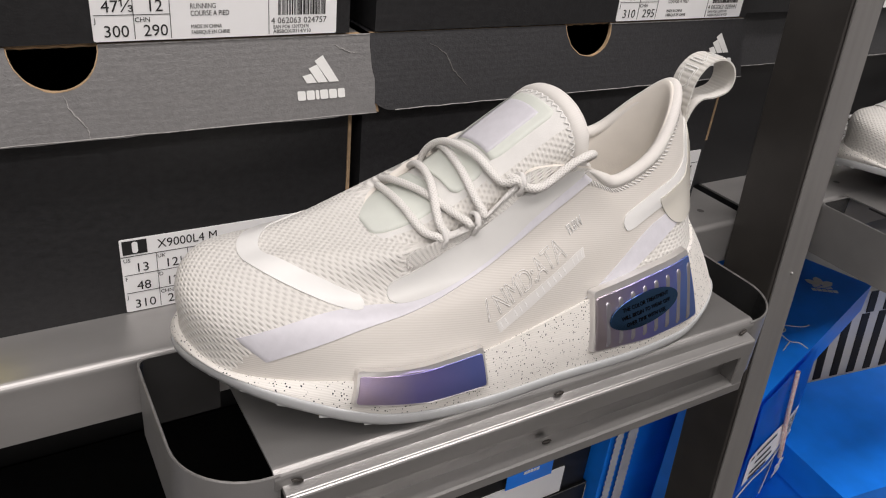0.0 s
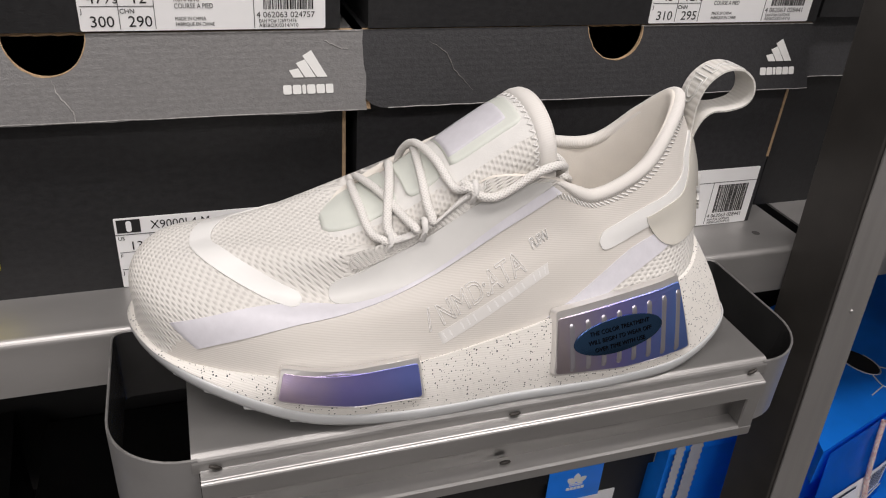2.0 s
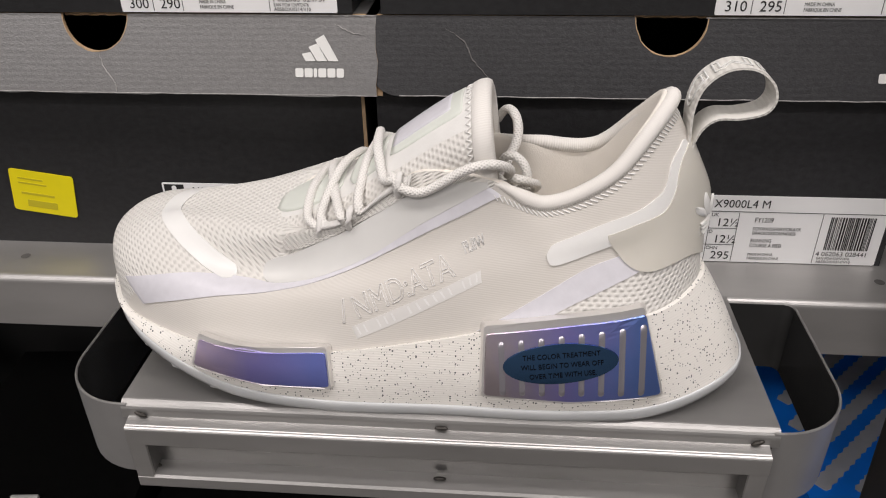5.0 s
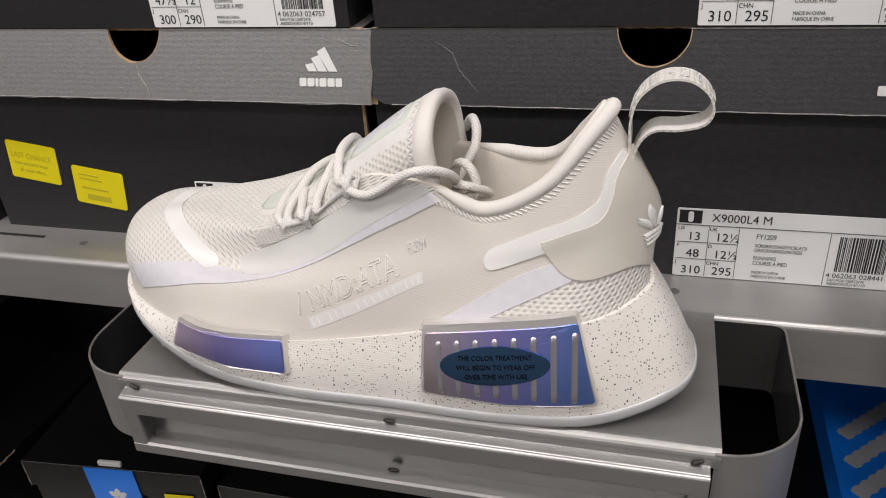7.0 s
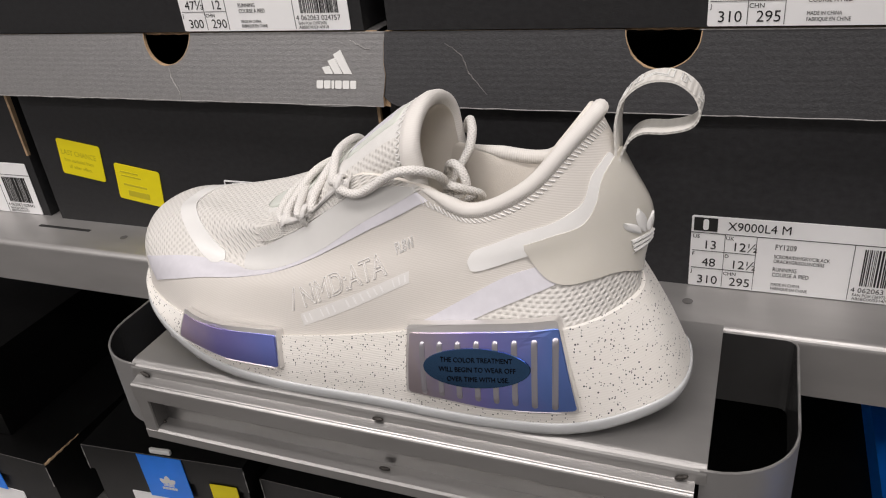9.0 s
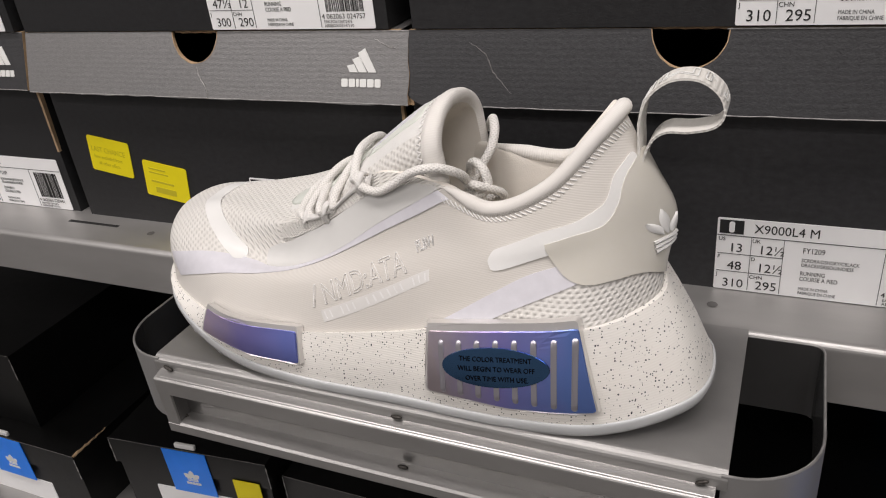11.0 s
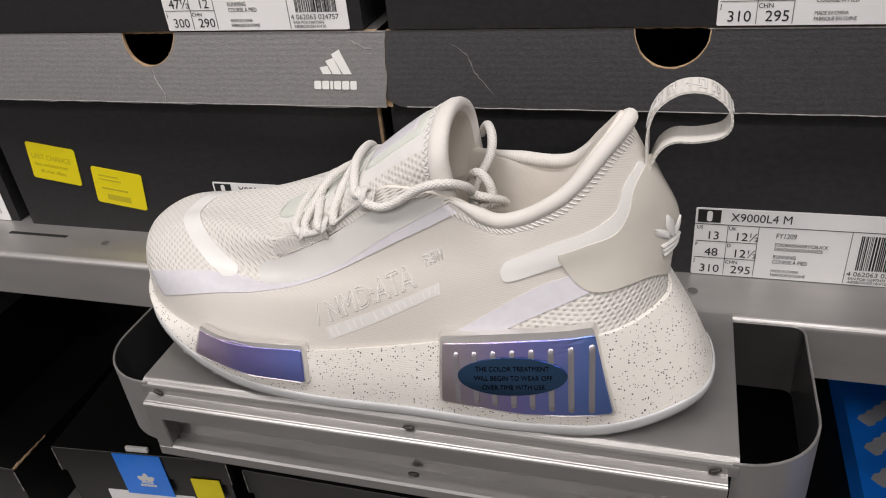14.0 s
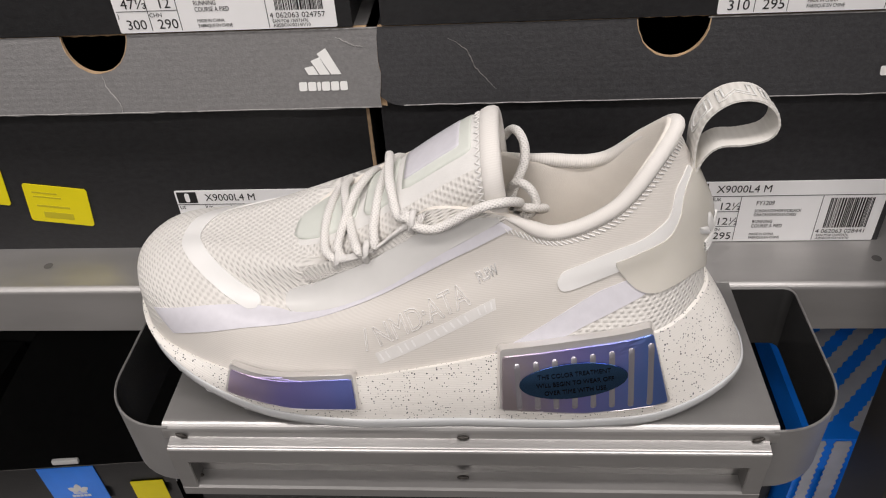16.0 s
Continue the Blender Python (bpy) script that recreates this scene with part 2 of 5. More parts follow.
def shelf(name, x0, x1, top, front, label):
    ob = thing(name, label, "shelf")
    profile = [(0.46, top)] + arc(front + 0.004, top - 0.004, 0.004, 90, 180) + [(front, top - 0.034), (front + 0.012, top - 0.034), (front + 0.012, top - 0.0325),
               (front + 0.0015, top - 0.0325), (front + 0.0015, top - 0.004), (front + 0.004, top - 0.0015), (0.46, top - 0.0015)]
    part("shelf_sheet", folded(profile, x0, x1), MAT["shelf"], ob, smooth=False)
    for x in (q for q in (-0.52, -0.26, 0.1250, 0.2330, 0.40) if x0 < q < x1):
        slot = bmesh.new()
        bmesh.ops.create_circle(slot, cap_ends=True, radius=0.0028, segments=14, matrix=Matrix.Translation((x, front + 0.022, top + 0.0003)))
        part("rivet", slot, MAT["steel_dark"], ob)
    if x0 < -0.345 and front > 0.102:
        part("slot_hole", box(-0.3450, -0.2950, front + 0.0245, front + 0.0275, top - 0.001, top + 0.0003, 0.0003), MAT["rear"], ob, "dark punched slot")
    return ob


shelf("shelf", -0.80, 0.262, SHELF_Z, SHELF_Y, "grey painted steel shelf with a folded front edge")
shelf("shelf", 0.274, 1.05, SHELF_Z, SHELF_Y, "grey painted steel shelf with a folded front edge")
# Unseen panel, added near black so the depth behind the shelves stays dark.
part_back = part("back_panel", box(-2.2, 2.2, 0.47, 0.478, 0.02, 2.0), MAT["rear"])
tagged(part_back, "added near-black sheet for the dark behind the shelving", "panel", kind="structure")


LOW_Z = 0.545
shelf("shelf", -1.6, 0.262, LOW_Z, 0.10, "grey painted steel lower shelf in shadow")
shelf("shelf", 0.274, 1.6, LOW_Z - 0.03, 0.02, "grey painted steel lower shelf in shadow")

# ---- upright post ----
post = thing("shelf_post", "brushed dark steel upright post of the shelving", "post")
LEAN_BACK = 0.06
# Near-black tube and lighter strip put the post's shaded and lit sides into colour.
bm = box(0.2455, 0.2735, 0.0595, 0.1035, 0.0, 2.0, 0.0022, 3)
for v in bm.verts:
    v.co.y += LEAN_BACK * (v.co.z - 1.0)
part("tube", bm, MAT["post_shaded"], post, "post tube, its shaded sides coloured near black")
bm = box(0.2470, 0.2742, 0.0575, 0.0592, 0.0, 2.0, 0.0006, 2)
for v in bm.verts:
    v.co.y += LEAN_BACK * (v.co.z - 1.0)
part("face_strip", bm, MAT["post"], post, "brushed grey face of the post, coloured as lit")
bm = bmesh.new()
bmesh.ops.create_uvsphere(bm, u_segments=12, v_segments=8, radius=0.0013, matrix=Matrix.Translation((0.262, 0.0573 + LEAN_BACK * -0.02, 0.98)))
part("screw_head", bm, MAT["rim"], post)


# ---- display bracket with its two side bins ----
def display_bracket(at, label):
    ob = thing("display_bracket", label, "bracket", at)
    z = PLATE_TOP
    profile = [(0.1015, z)] + arc(0.0045, z - 0.0045, 0.0045, 90, 180) + [(0.0, z - 0.0085), (0.0012, z - 0.0085), (0.0012, z - 0.0045), (0.0045, z - 0.0013), (0.1015, z - 0.0013)]
    part("top_plate", folded(profile, -0.1445, 0.1445), MAT["steel"], ob)
    top = [(0.004, 0.9993), (-0.0045, 0.9972)] + arc(-0.0052, 0.9954, 0.0016, 80, 180, 4) + [(-0.0068, 0.9872), (-0.0052, 0.9872), (-0.0052, 0.994), (0.004, 0.9965)]
    part("top_rail", folded(top, -0.1415, 0.1405), MAT["steel"], ob)
    low = [(-0.0068, 0.9662), (-0.0068, 0.9612)] + arc(-0.0055, 0.9612, 0.0013, 180, 270, 3) + [(0.004, 0.9599), (0.004, 0.9614), (-0.0048, 0.9618), (-0.0048, 0.9652), (0.0035, 0.9668), (0.0035, 0.9680), (-0.0058, 0.9674)]
    part("bottom_rail", folded(low, -0.1415, 0.1405), MAT["steel"], ob)
    for x0, x1 in ((-0.1415, -0.1335), (0.1325, 0.1405)):
        part("side_rail", box(x0, x1, -0.0066, -0.005, 0.962, 0.9955, 0.0004), MAT["steel"], ob)
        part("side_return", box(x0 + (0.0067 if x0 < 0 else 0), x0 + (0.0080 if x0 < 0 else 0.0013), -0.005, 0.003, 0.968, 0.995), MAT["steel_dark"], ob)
    part("recess_panel", box(-0.141, 0.14, 0.003, 0.0042, 0.960, 0.9975), MAT["recess"], ob, "recessed panel, its shade put into darker steel")
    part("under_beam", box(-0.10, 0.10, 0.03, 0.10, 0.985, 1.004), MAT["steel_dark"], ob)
    for x in (-0.1347, 0.0, 0.1354):
        for zz, yy in ((1.0000, -0.0008), (0.9684, -0.0005)):
            bm = bmesh.new()
            bmesh.ops.create_uvsphere(bm, u_segments=10, v_segments=6, radius=0.0018, matrix=Matrix.Translation((x + 0.0007 * math.sin(900 * x + 70 * zz), yy, zz)) @ pose(0, 0, 0, 0, 25 * math.sin(500 * x), 0) @ Matrix.Diagonal((1.7, 0.6, 0.6, 1)))
            part("weld_spot", bm, MAT["weld"], ob, "dark burnt weld spot")
    for side in (-1, 1):
        knots = [(0.140, 0.0985)] + [(0.179 - 0.006 + 0.006 * math.cos(radians(a)), 0.0985 - 0.006 + 0.006 * math.sin(radians(a))) for a in (90, 60, 30, 0)]
        knots += [(0.179, 0.07), (0.179, 0.05)] + [(0.179 - 0.034 + 0.034 * math.cos(radians(a)), 0.0345 + 0.034 * math.sin(radians(a))) for a in range(0, -91, -9)]
        knots += [(0.142, 0.0005)]
        cx, cy = 0.155, 0.05
        bm = bmesh.new()
        outer = [(x * side, y) for x, y in knots]
        inner = []
        for i, (x, y) in enumerate(knots):
            a, b = knots[max(i - 1, 0)], knots[min(i + 1, len(knots) - 1)]
            d = Vector((b[0] - a[0], b[1] - a[1])).normalized()
            n = Vector((d.y, -d.x)) * 0.0012
            inner.append(((x + n.x) * side, y + n.y))
        rows = [[(x, y, 0.9625) for x, y in outer], [(x, y, 1.004) for x, y in outer], [(x, y, 1.004) for x, y in inner], [(x, y, 0.9625) for x, y in inner]]
        grid(rows, closed_u=True, bm=bm)
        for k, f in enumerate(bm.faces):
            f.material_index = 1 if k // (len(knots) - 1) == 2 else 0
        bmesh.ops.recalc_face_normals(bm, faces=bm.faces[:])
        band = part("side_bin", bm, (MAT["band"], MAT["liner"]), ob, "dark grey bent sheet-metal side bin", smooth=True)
        part("rim", sweep([((a[0] + b[0]) / 2, (a[1] + b[1]) / 2, 1.0042) for a, b in zip(outer, inner)], 0.0005, 6), MAT["rim"], band, "scuffed bare rim")
    return ob


MAT["weld"] = material("weld", (0.05, 0.045, 0.04), 0.45, 0.6, vary=0.5, scale=600)
bracket = display_bracket(pose(0, 0, 0), "grey steel shoe display bracket with dark side bins")
copy_thing(bracket, pose(0.519, 0, 0))


# ---- shoe boxes ----
def text_at(x, z):
    return pose(x, 0, z, 90, 0, 0)


def sticker_label(parent, at, sizes, code, number, full=True):
    """The white size label: paper, printed header, ruled cells, words, barcode."""
    w, h = 0.1125, 0.0425
    paper = part("size_label", outline_plate(rounded_rect(0, w, 0, h, 0.0008, 2), -0.0004, 0.0004), MAT["label"], parent, "white printed size label")
    paper.matrix_basis = at
    ink = bmesh.new()

    def bar(x0, x1, z0, z1):
        add_box(ink, x0, x1, -0.00062, -0.0004, z0, z1)

    bar(0.0012, 0.0130, 0.0338, 0.0415)
    bar(0.0, w, 0.0325, 0.0328)
    for zz in (0.0112, 0.0218):
        bar(0.001, 0.0325, zz, zz + 0.00022)
    for xx in (0.0170, 0.0325, 0.0778):
        bar(xx, xx + 0.00025, 0.0008, 0.0323)
    x = 0.0825
    rng = random.Random(len(code) + sum(map(ord, number)))
    while x < 0.1062:
        t = rng.choice((0.0003, 0.0003, 0.0006, 0.0009))
        bar(x, x + t, 0.0095, 0.0305)
        x += t + rng.choice((0.0003, 0.0003, 0.0006))
    tagged(part("barcode_print", ink, MAT["ink"], paper), kind="stuff")
    icon = bmesh.new()
    outline_plate(rounded_rect(0.0058, 0.0086, 0.0345, 0.0408, 0.0012), -0.00078, 0.0002, icon)
    part("pictogram", icon, MAT["label"], paper, "plain white mark on black")

    def write(s, size, x, z, squeeze=1.0):
        ob = lettering("print", s, size, text_at(x, z) @ Matrix.Translation((0, 0, 0.00055)), MAT["ink"], paper, 0.00004, squeeze=squeeze)
        return ob

    write("X9000L4 M", 0.0070, 0.0180, 0.0352, 0.92)
    cells = (("US", sizes[0]), ("UK", sizes[1]), ("F", sizes[2]), ("D", sizes[3]), ("J", sizes[4]), ("CHN", sizes[5]))
    for i, (head, value) in enumerate(cells):
        cx, cz = 0.0010 + 0.0165 * (i % 2), 0.0222 - 0.0107 * (i // 2)
        write(head, 0.0030, cx, cz + 0.0073)
        write(value, 0.0072, cx + (0.0052 if len(value) < 3 else 0.0032), cz + 0.0011)
    for s, size, z in ((code, 0.0048, 0.0262), ("SCRORA/DSHGRY/CBLACK", 0.0031, 0.0212), ("ORACRI/GRISOU/NOIESS", 0.0031, 0.0184),
                       ("RUNNING", 0.0036, 0.0134), ("COURSE A PIED", 0.0036, 0.0102), ("MADE IN CHINA", 0.0027, 0.0046), ("FABRIQUE EN CHINE", 0.0027, 0.0020)):
        write(s, size * 0.92, 0.0415, z, 0.76)
    write(number, 0.0040, 0.0790, 0.0056)
    write("EAN PO# 126972476", 0.0024, 0.0800, 0.0032, 0.85)
    write("ABSBOX/0314/V10", 0.0024, 0.0800, 0.0010)
    return paper


def lid_logo(parent, at):
    """Three slanted bars over a row of short strokes."""
    for x, h in ((0.0015, 0.0045), (0.0075, 0.0088), (0.0135, 0.0132)):
        w, lean = 0.0052, -0.56
        bar = outline_plate([(x + 0.004, 0.0082), (x + 0.004 + w, 0.0082), (x + 0.004 + w + h * lean, 0.0082 + h), (x + 0.004 + w + h * lean - 0.0046, 0.0082 + h * 0.80)], -0.0003, 0.0003)
        part("slanted_bar", bar, MAT["print_white"], parent, "white printed slanted bar").matrix_basis = at
    x = 0.0
    for w in (0.0042, 0.0042, 0.0018, 0.0042, 0.0042, 0.0038):
        part("short_bar", outline_plate(rounded_rect(x, x + w, 0, 0.0046, 0.0007, 2), -0.0003, 0.0003), MAT["print_white"], parent, "white printed short bar").matrix_basis = at
        x += w + 0.0006


def tray(x0, x1, y0, y1, z_floor, z_rim, t):
    """One folded tray of board: a floor and four walls; upside down when the rim lies below the floor."""
    up = 1 if z_rim > z_floor else -1
    loops = [[(x0, y0), (x1, y0), (x1, y1), (x0, y1)], [(x0 + t, y0 + t), (x1 - t, y0 + t), (x1 - t, y1 - t), (x0 + t, y1 - t)]]
    rows = [[(*q, z_floor) for q in loops[0]], [(*q, z_rim) for q in loops[0]], [(*q, z_rim) for q in loops[1]], [(*q, z_floor + up * t) for q in loops[1]]]
    bm = grid(rows, closed_v=True)
    bm.verts.ensure_lookup_table()
    bm.faces.new(bm.verts[0:4])
    bm.faces.new(bm.verts[12:16])
    bmesh.ops.recalc_face_normals(bm, faces=bm.faces[:])
    return bm


def lid_flap(x0, x1, z0, z1, hole, hole_r, corner, rag):
    """The front flap of a lid with its half-round finger notch; the edges show raw board."""
    rng = random.Random(int(1e4 * (x0 + 7)))
    top = [(x1, z1)]
    top += [(hole + hole_r * math.cos(radians(a)), z1 - hole_r * 1.02 * math.sin(radians(a))) for a in range(0, 181, 10)]
    top += [(x0, z1)]
    low = []
    if corner:
        low += [(x0 + corner - corner * math.cos(radians(a)), z0 + corner - corner * math.sin(radians(a))) for a in range(0, 91, 15)]
    else:
        low += [(x0, z0)]
    n = 24
    start = low[-1][0]
    low += [(start + (x1 - start) * k / n, z0 + rng.uniform(-rag, rag)) for k in range(1, n)]
    low += [(x1, z0)]
    if rag:
        low += [(x1 + rng.uniform(-0.0012, 0.0008), z0 + (z1 - z0) * k / 7) for k in range(1, 7)]
    bm = outline_plate(top + low, 0, 0.0026)
    for f in bm.faces:
        f.material_index = 0 if abs(f.normal.y) > 0.7 else 1
    return bm


def shoe_box(x0, z0, label, lid_mat, y=0.1425, w=0.284, h=0.1395, depth=0.205, sizes=None, code="FY1209", number="", corner=0.0, rag=0.0,
             lid_x=(-0.003, 0.004), flare=0.3, turn=0.0, logo=True, notch=True, tag=True, hole=0.147, hole_r=0.0180, label_x=0.1640, creases=(), torn=False, board="black_card"):
    ob = thing("shoe_box", label, "shoe box", pose(x0, y, z0, 0, 0, turn), "shoe boxes on the shelf")
    bm = tray(0, w, 0, depth, 0, h - 0.024, 0.003)
    for f in bm.faces:
        f.material_index = 1 if f.normal.z > 0.9 and f.calc_center_median().z > 0.05 else 0
    part("body", bm, (MAT[board], MAT["kraft"]), ob)
    strip = bmesh.new()
    add_box(strip, w - 0.0014, w + 0.0004, -0.0006, 0.0032, 0.050, h - 0.036)
    rng = random.Random(int(1e4 * (x0 + 3)))
    for v in strip.verts:
        v.co.x += rng.uniform(-0.0006, 0.0004)
    part("worn_edge", strip, MAT["kraft"], ob, "raw cardboard showing along a worn edge")
    lx0, lx1 = lid_x[0], w + lid_x[1]
    lz = h - 0.0385
    bm = tray(lx0, lx1, 0.004, depth + 0.004, h, lz + 0.002, 0.0026)
    bmesh.ops.delete(bm, geom=[f for f in bm.faces if abs(f.normal.y) > 0.9 and f.calc_center_median().y < 0.01], context="FACES")
    lid = part("lid", bm, lid_mat, ob, "folded cardboard lid")
    bm = lid_flap(lx0, lx1, lz, h, hole, hole_r if notch else 0.0005, corner, rag)
    for v in bm.verts:
        v.co.y += 0.0035 - 0.0027 - flare * (h - v.co.z)
    flap = part("front_flap", bm, (lid_mat, MAT["kraft"]), lid, "front flap with a half-round finger notch")
    on_flap = lambda x, z: (x, 0.0006 - flare * (h - z), z)
    if notch:
        ring = [on_flap(hole + (hole_r - 0.0003) * math.cos(radians(q)), h - 0.0003 - (hole_r - 0.0003) * 1.02 * math.sin(radians(q))) for q in range(0, 181, 9)]
        rng = random.Random(int(x0 * 1e4))
        ring = [(q[0] + rng.uniform(-0.0003, 0.0003), q[1] + 0.0004, q[2] + rng.uniform(-0.0003, 0.0003)) for q in ring]
        part("notch_edge", sweep(ring, lambda q: 0.00035, 5, up=Vector((0, 1, 0))), MAT["kraft"], flap, "raw board round the notch")
        part("notch_fold", sweep([(hole - hole_r + 2 * hole_r * k / 12, 0.0048, h - 0.0008 + 0.0003 * math.sin(k * 2.1)) for k in range(13)], 0.0011 if torn else 0.0006, 5), MAT["kraft"], flap, "raw board along the fold")
    for n, line in enumerate(creases):
        path = curve_points([on_flap(x, h - d) for x, d in line], 24)
        rng = random.Random(n + len(line))
        path = [q + Vector((rng.uniform(-0.0003, 0.0003), 0, rng.uniform(-0.0003, 0.0003))) for q in path]
        part("crease", sweep(path, lambda t: 0.00028 * (0.35 + math.sin(math.pi * t)), 5), MAT["worn"] if torn else MAT["crease"], flap, "pale scuffed crease")
    part("worn_rim", sweep([on_flap(lx0 + max(corner, 0.001) + (lx1 - lx0 - max(corner, 0.001)) * k / 30, lz + 0.0002 + random.Random(k + int(x0 * 99)).uniform(0, 0.0004)) for k in range(31)], 0.0003, 5), MAT["worn"], flap, "pale scuffed lower edge")
    part("worn_rim", sweep([on_flap(lx0 + (lx1 - lx0) * (1 - k / 20 * (0.42 if k < 21 else 0)), h - 0.0004) for k in range(21)], 0.00032, 5), MAT["worn"], flap, "pale scuffed fold")
    if torn:
        rng = random.Random(5)
        for layer in range(2):
            outline = [(lx1 - 0.004 - 0.002 * layer + rng.uniform(-0.0015, 0.0015), lz + (h - lz) * k / 12) for k in range(12)]
            outline += [(lx1 + 0.0024 - 0.0012 * layer, h - 0.004), (lx1 + 0.0012, (h + lz) / 2), (lx1 + 0.0026 - 0.001 * layer, lz - 0.0006)]
            bm = outline_plate(outline, 0, 0.0006)
            for v in bm.verts:
                v.co.y += 0.0008 - flare * (h - v.co.z) + 0.003 + 0.0025 * layer
            part("torn_layer", bm, MAT["kraft"], flap, "torn raw cardboard layer")
    if logo:
        tilt = math.degrees(math.atan(flare))
        lid_logo(flap, pose(0.2510, 0.0008 - flare * (h - (lz + 0.009)) - 0.0002, lz + 0.009, -tilt, 0, 0))
    if tag:
        sticker_label(ob, pose(label_x, -0.0003, 0.0005), sizes, code, number)
    return ob


SIZES = ("13", "12\u00bd", "48", "12\u00bd", "310", "295")
SMALL = ("12\u00bd", "12", "47\u2153", "12", "300", "290")
shoe_box(-0.0445, SHELF_Z, "black shoe box with a finger notch in its lid", MAT["lid_black"], sizes=SIZES, number="4 062063 028441", corner=0.017, hole=0.1495, label_x=0.168, board="lighter_card", creases=(((0.038, 0.006), (0.047, 0.012), (0.052, 0.021), (0.062, 0.031)),))
left = shoe_box(-0.3355, SHELF_Z, "black shoe box, scuffed creased lid, sheen painted as grey", MAT["lid_sheen_grey"], sizes=SIZES, number="4 062063 028441", rag=0.0006, lid_x=(-0.004, 0.0095), hole=0.145, label_x=0.1615, flare=0.33, torn=True, creases=(((0.146, 0.019), (0.148, 0.026), (0.153, 0.033), (0.154, 0.0385)), ((0.272, 0.004), (0.280, 0.008), (0.286, 0.009))))
for z, mat in ((1.1425, MAT["lid_black"]),):
    shoe_box(-0.3380, z, "black shoe box stacked in the upper row", mat, sizes=SMALL, number="4 062063 024757", lid_x=(-0.003, 0.003))
    shoe_box(-0.0395, z, "black shoe box stacked in the upper row", mat, sizes=SIZES, number="4 062063 028441", lid_x=(-0.003, 0.003))
    shoe_box(-0.6330, z, "black shoe box stacked in the upper row", mat, sizes=SMALL, number="4 062063 024757", lid_x=(-0.003, 0.003))
    shoe_box(0.2560, z, "black shoe box stacked in the upper row", mat, sizes=SIZES, number="4 062063 028441", lid_x=(-0.003, 0.003), y=0.152)
shoe_box(-0.6330, SHELF_Z, "black shoe box with a plain black lid", MAT["lid_black"], sizes=SIZES, number="4 062063 028441", y=0.1445)
shoe_box(0.2600, SHELF_Z, "black shoe box with a torn lid corner, behind the post", MAT["lid_black"], sizes=SIZES, number="4 062063 028441", y=0.163, rag=0.001)

shoe_box(0.5560, SHELF_Z, "black shoe box standing on the shelf", MAT["lid_black"], sizes=SIZES, number="4 062063 028441", y=0.20)


def yellow_sticker(x, z, turn, label, rows, lines=()):
    ob = thing("price_sticker", label, "sticker", pose(x, 0.1425, z, 0, turn, 0))
    part("paper", outline_plate(rounded_rect(0, 0.0385, -0.0275, 0, 0.0018, 3), -0.0006, 0.0004), MAT["yellow"], ob)
    bm = bmesh.new()
    for x0, x1, z0, z1 in rows:
        add_box(bm, x0, x1, -0.0008, -0.0006, z0, z1)
    if rows:
        part("faint_print", bm, MAT["yellow_ink"], ob, "faint unreadable print")
    else:
        bm.free()
    for words, size, px, pz in lines:
        lettering("faint_words", words, size, text_at(px, pz) @ Matrix.Translation((0, 0, 0.0007)), MAT["yellow_ink"], ob, 0.00005, squeeze=0.82)
    return ob


yellow_sticker(-0.3125, 1.0690, 8, "bright yellow last-chance sticker on the black box", (), (("LAST CHANCE", 0.0058, 0.0025, -0.0118), ("Item excluded from", 0.0040, 0.0040, -0.0170), ("all other offers.", 0.0040, 0.0075, -0.0220)))
yellow_sticker(-0.2655, 1.0525, 8, "bright yellow price sticker on the black box", ((0.005, 0.020, -0.006, -0.005), (0.005, 0.022, -0.009, -0.008), (0.006, 0.026, -0.016, -0.0145), (0.009, 0.027, -0.024, -0.0195)))


# ---- boxes on the lower shelf ----
def leaf_mark(cx, cz, size, y):
    """A plain printed mark: three pointed leaves over a row of short bars."""
    bm = bmesh.new()
    for ang, reach in ((-56, 0.95), (0, 1.0), (56, 0.95)):
        ca, sa = math.cos(radians(ang)), math.sin(radians(ang))
        side = [(q, 0.26 * math.sin(math.pi * q ** 1.35) + 0.02) for q in (0.12, 0.3, 0.5, 0.7, 0.87, 1.0)]
        leaf = [(w, q) for q, w in side] + [(-w, q) for q, w in side[::-1][1:]]
        outline_plate([(cx + size * reach * (u * ca + q * sa), cz + size * reach * (-u * sa + q * ca)) for u, q in leaf], y - 0.00002 * ang / 52, 0.0004, bm)
    for k in range(2):
        add_box(bm, cx - 0.55 * size, cx + 0.55 * size, y, y + 0.0004, cz - (0.10 + 0.16 * k) * size, cz - (0.02 + 0.16 * k) * size)
    for k in range(5):
        add_box(bm, cx + (-0.75 + 0.31 * k) * size, cx + (-0.50 + 0.31 * k) * size, y, y + 0.0004, cz - 0.66 * size, cz - 0.40 * size)
    return bm


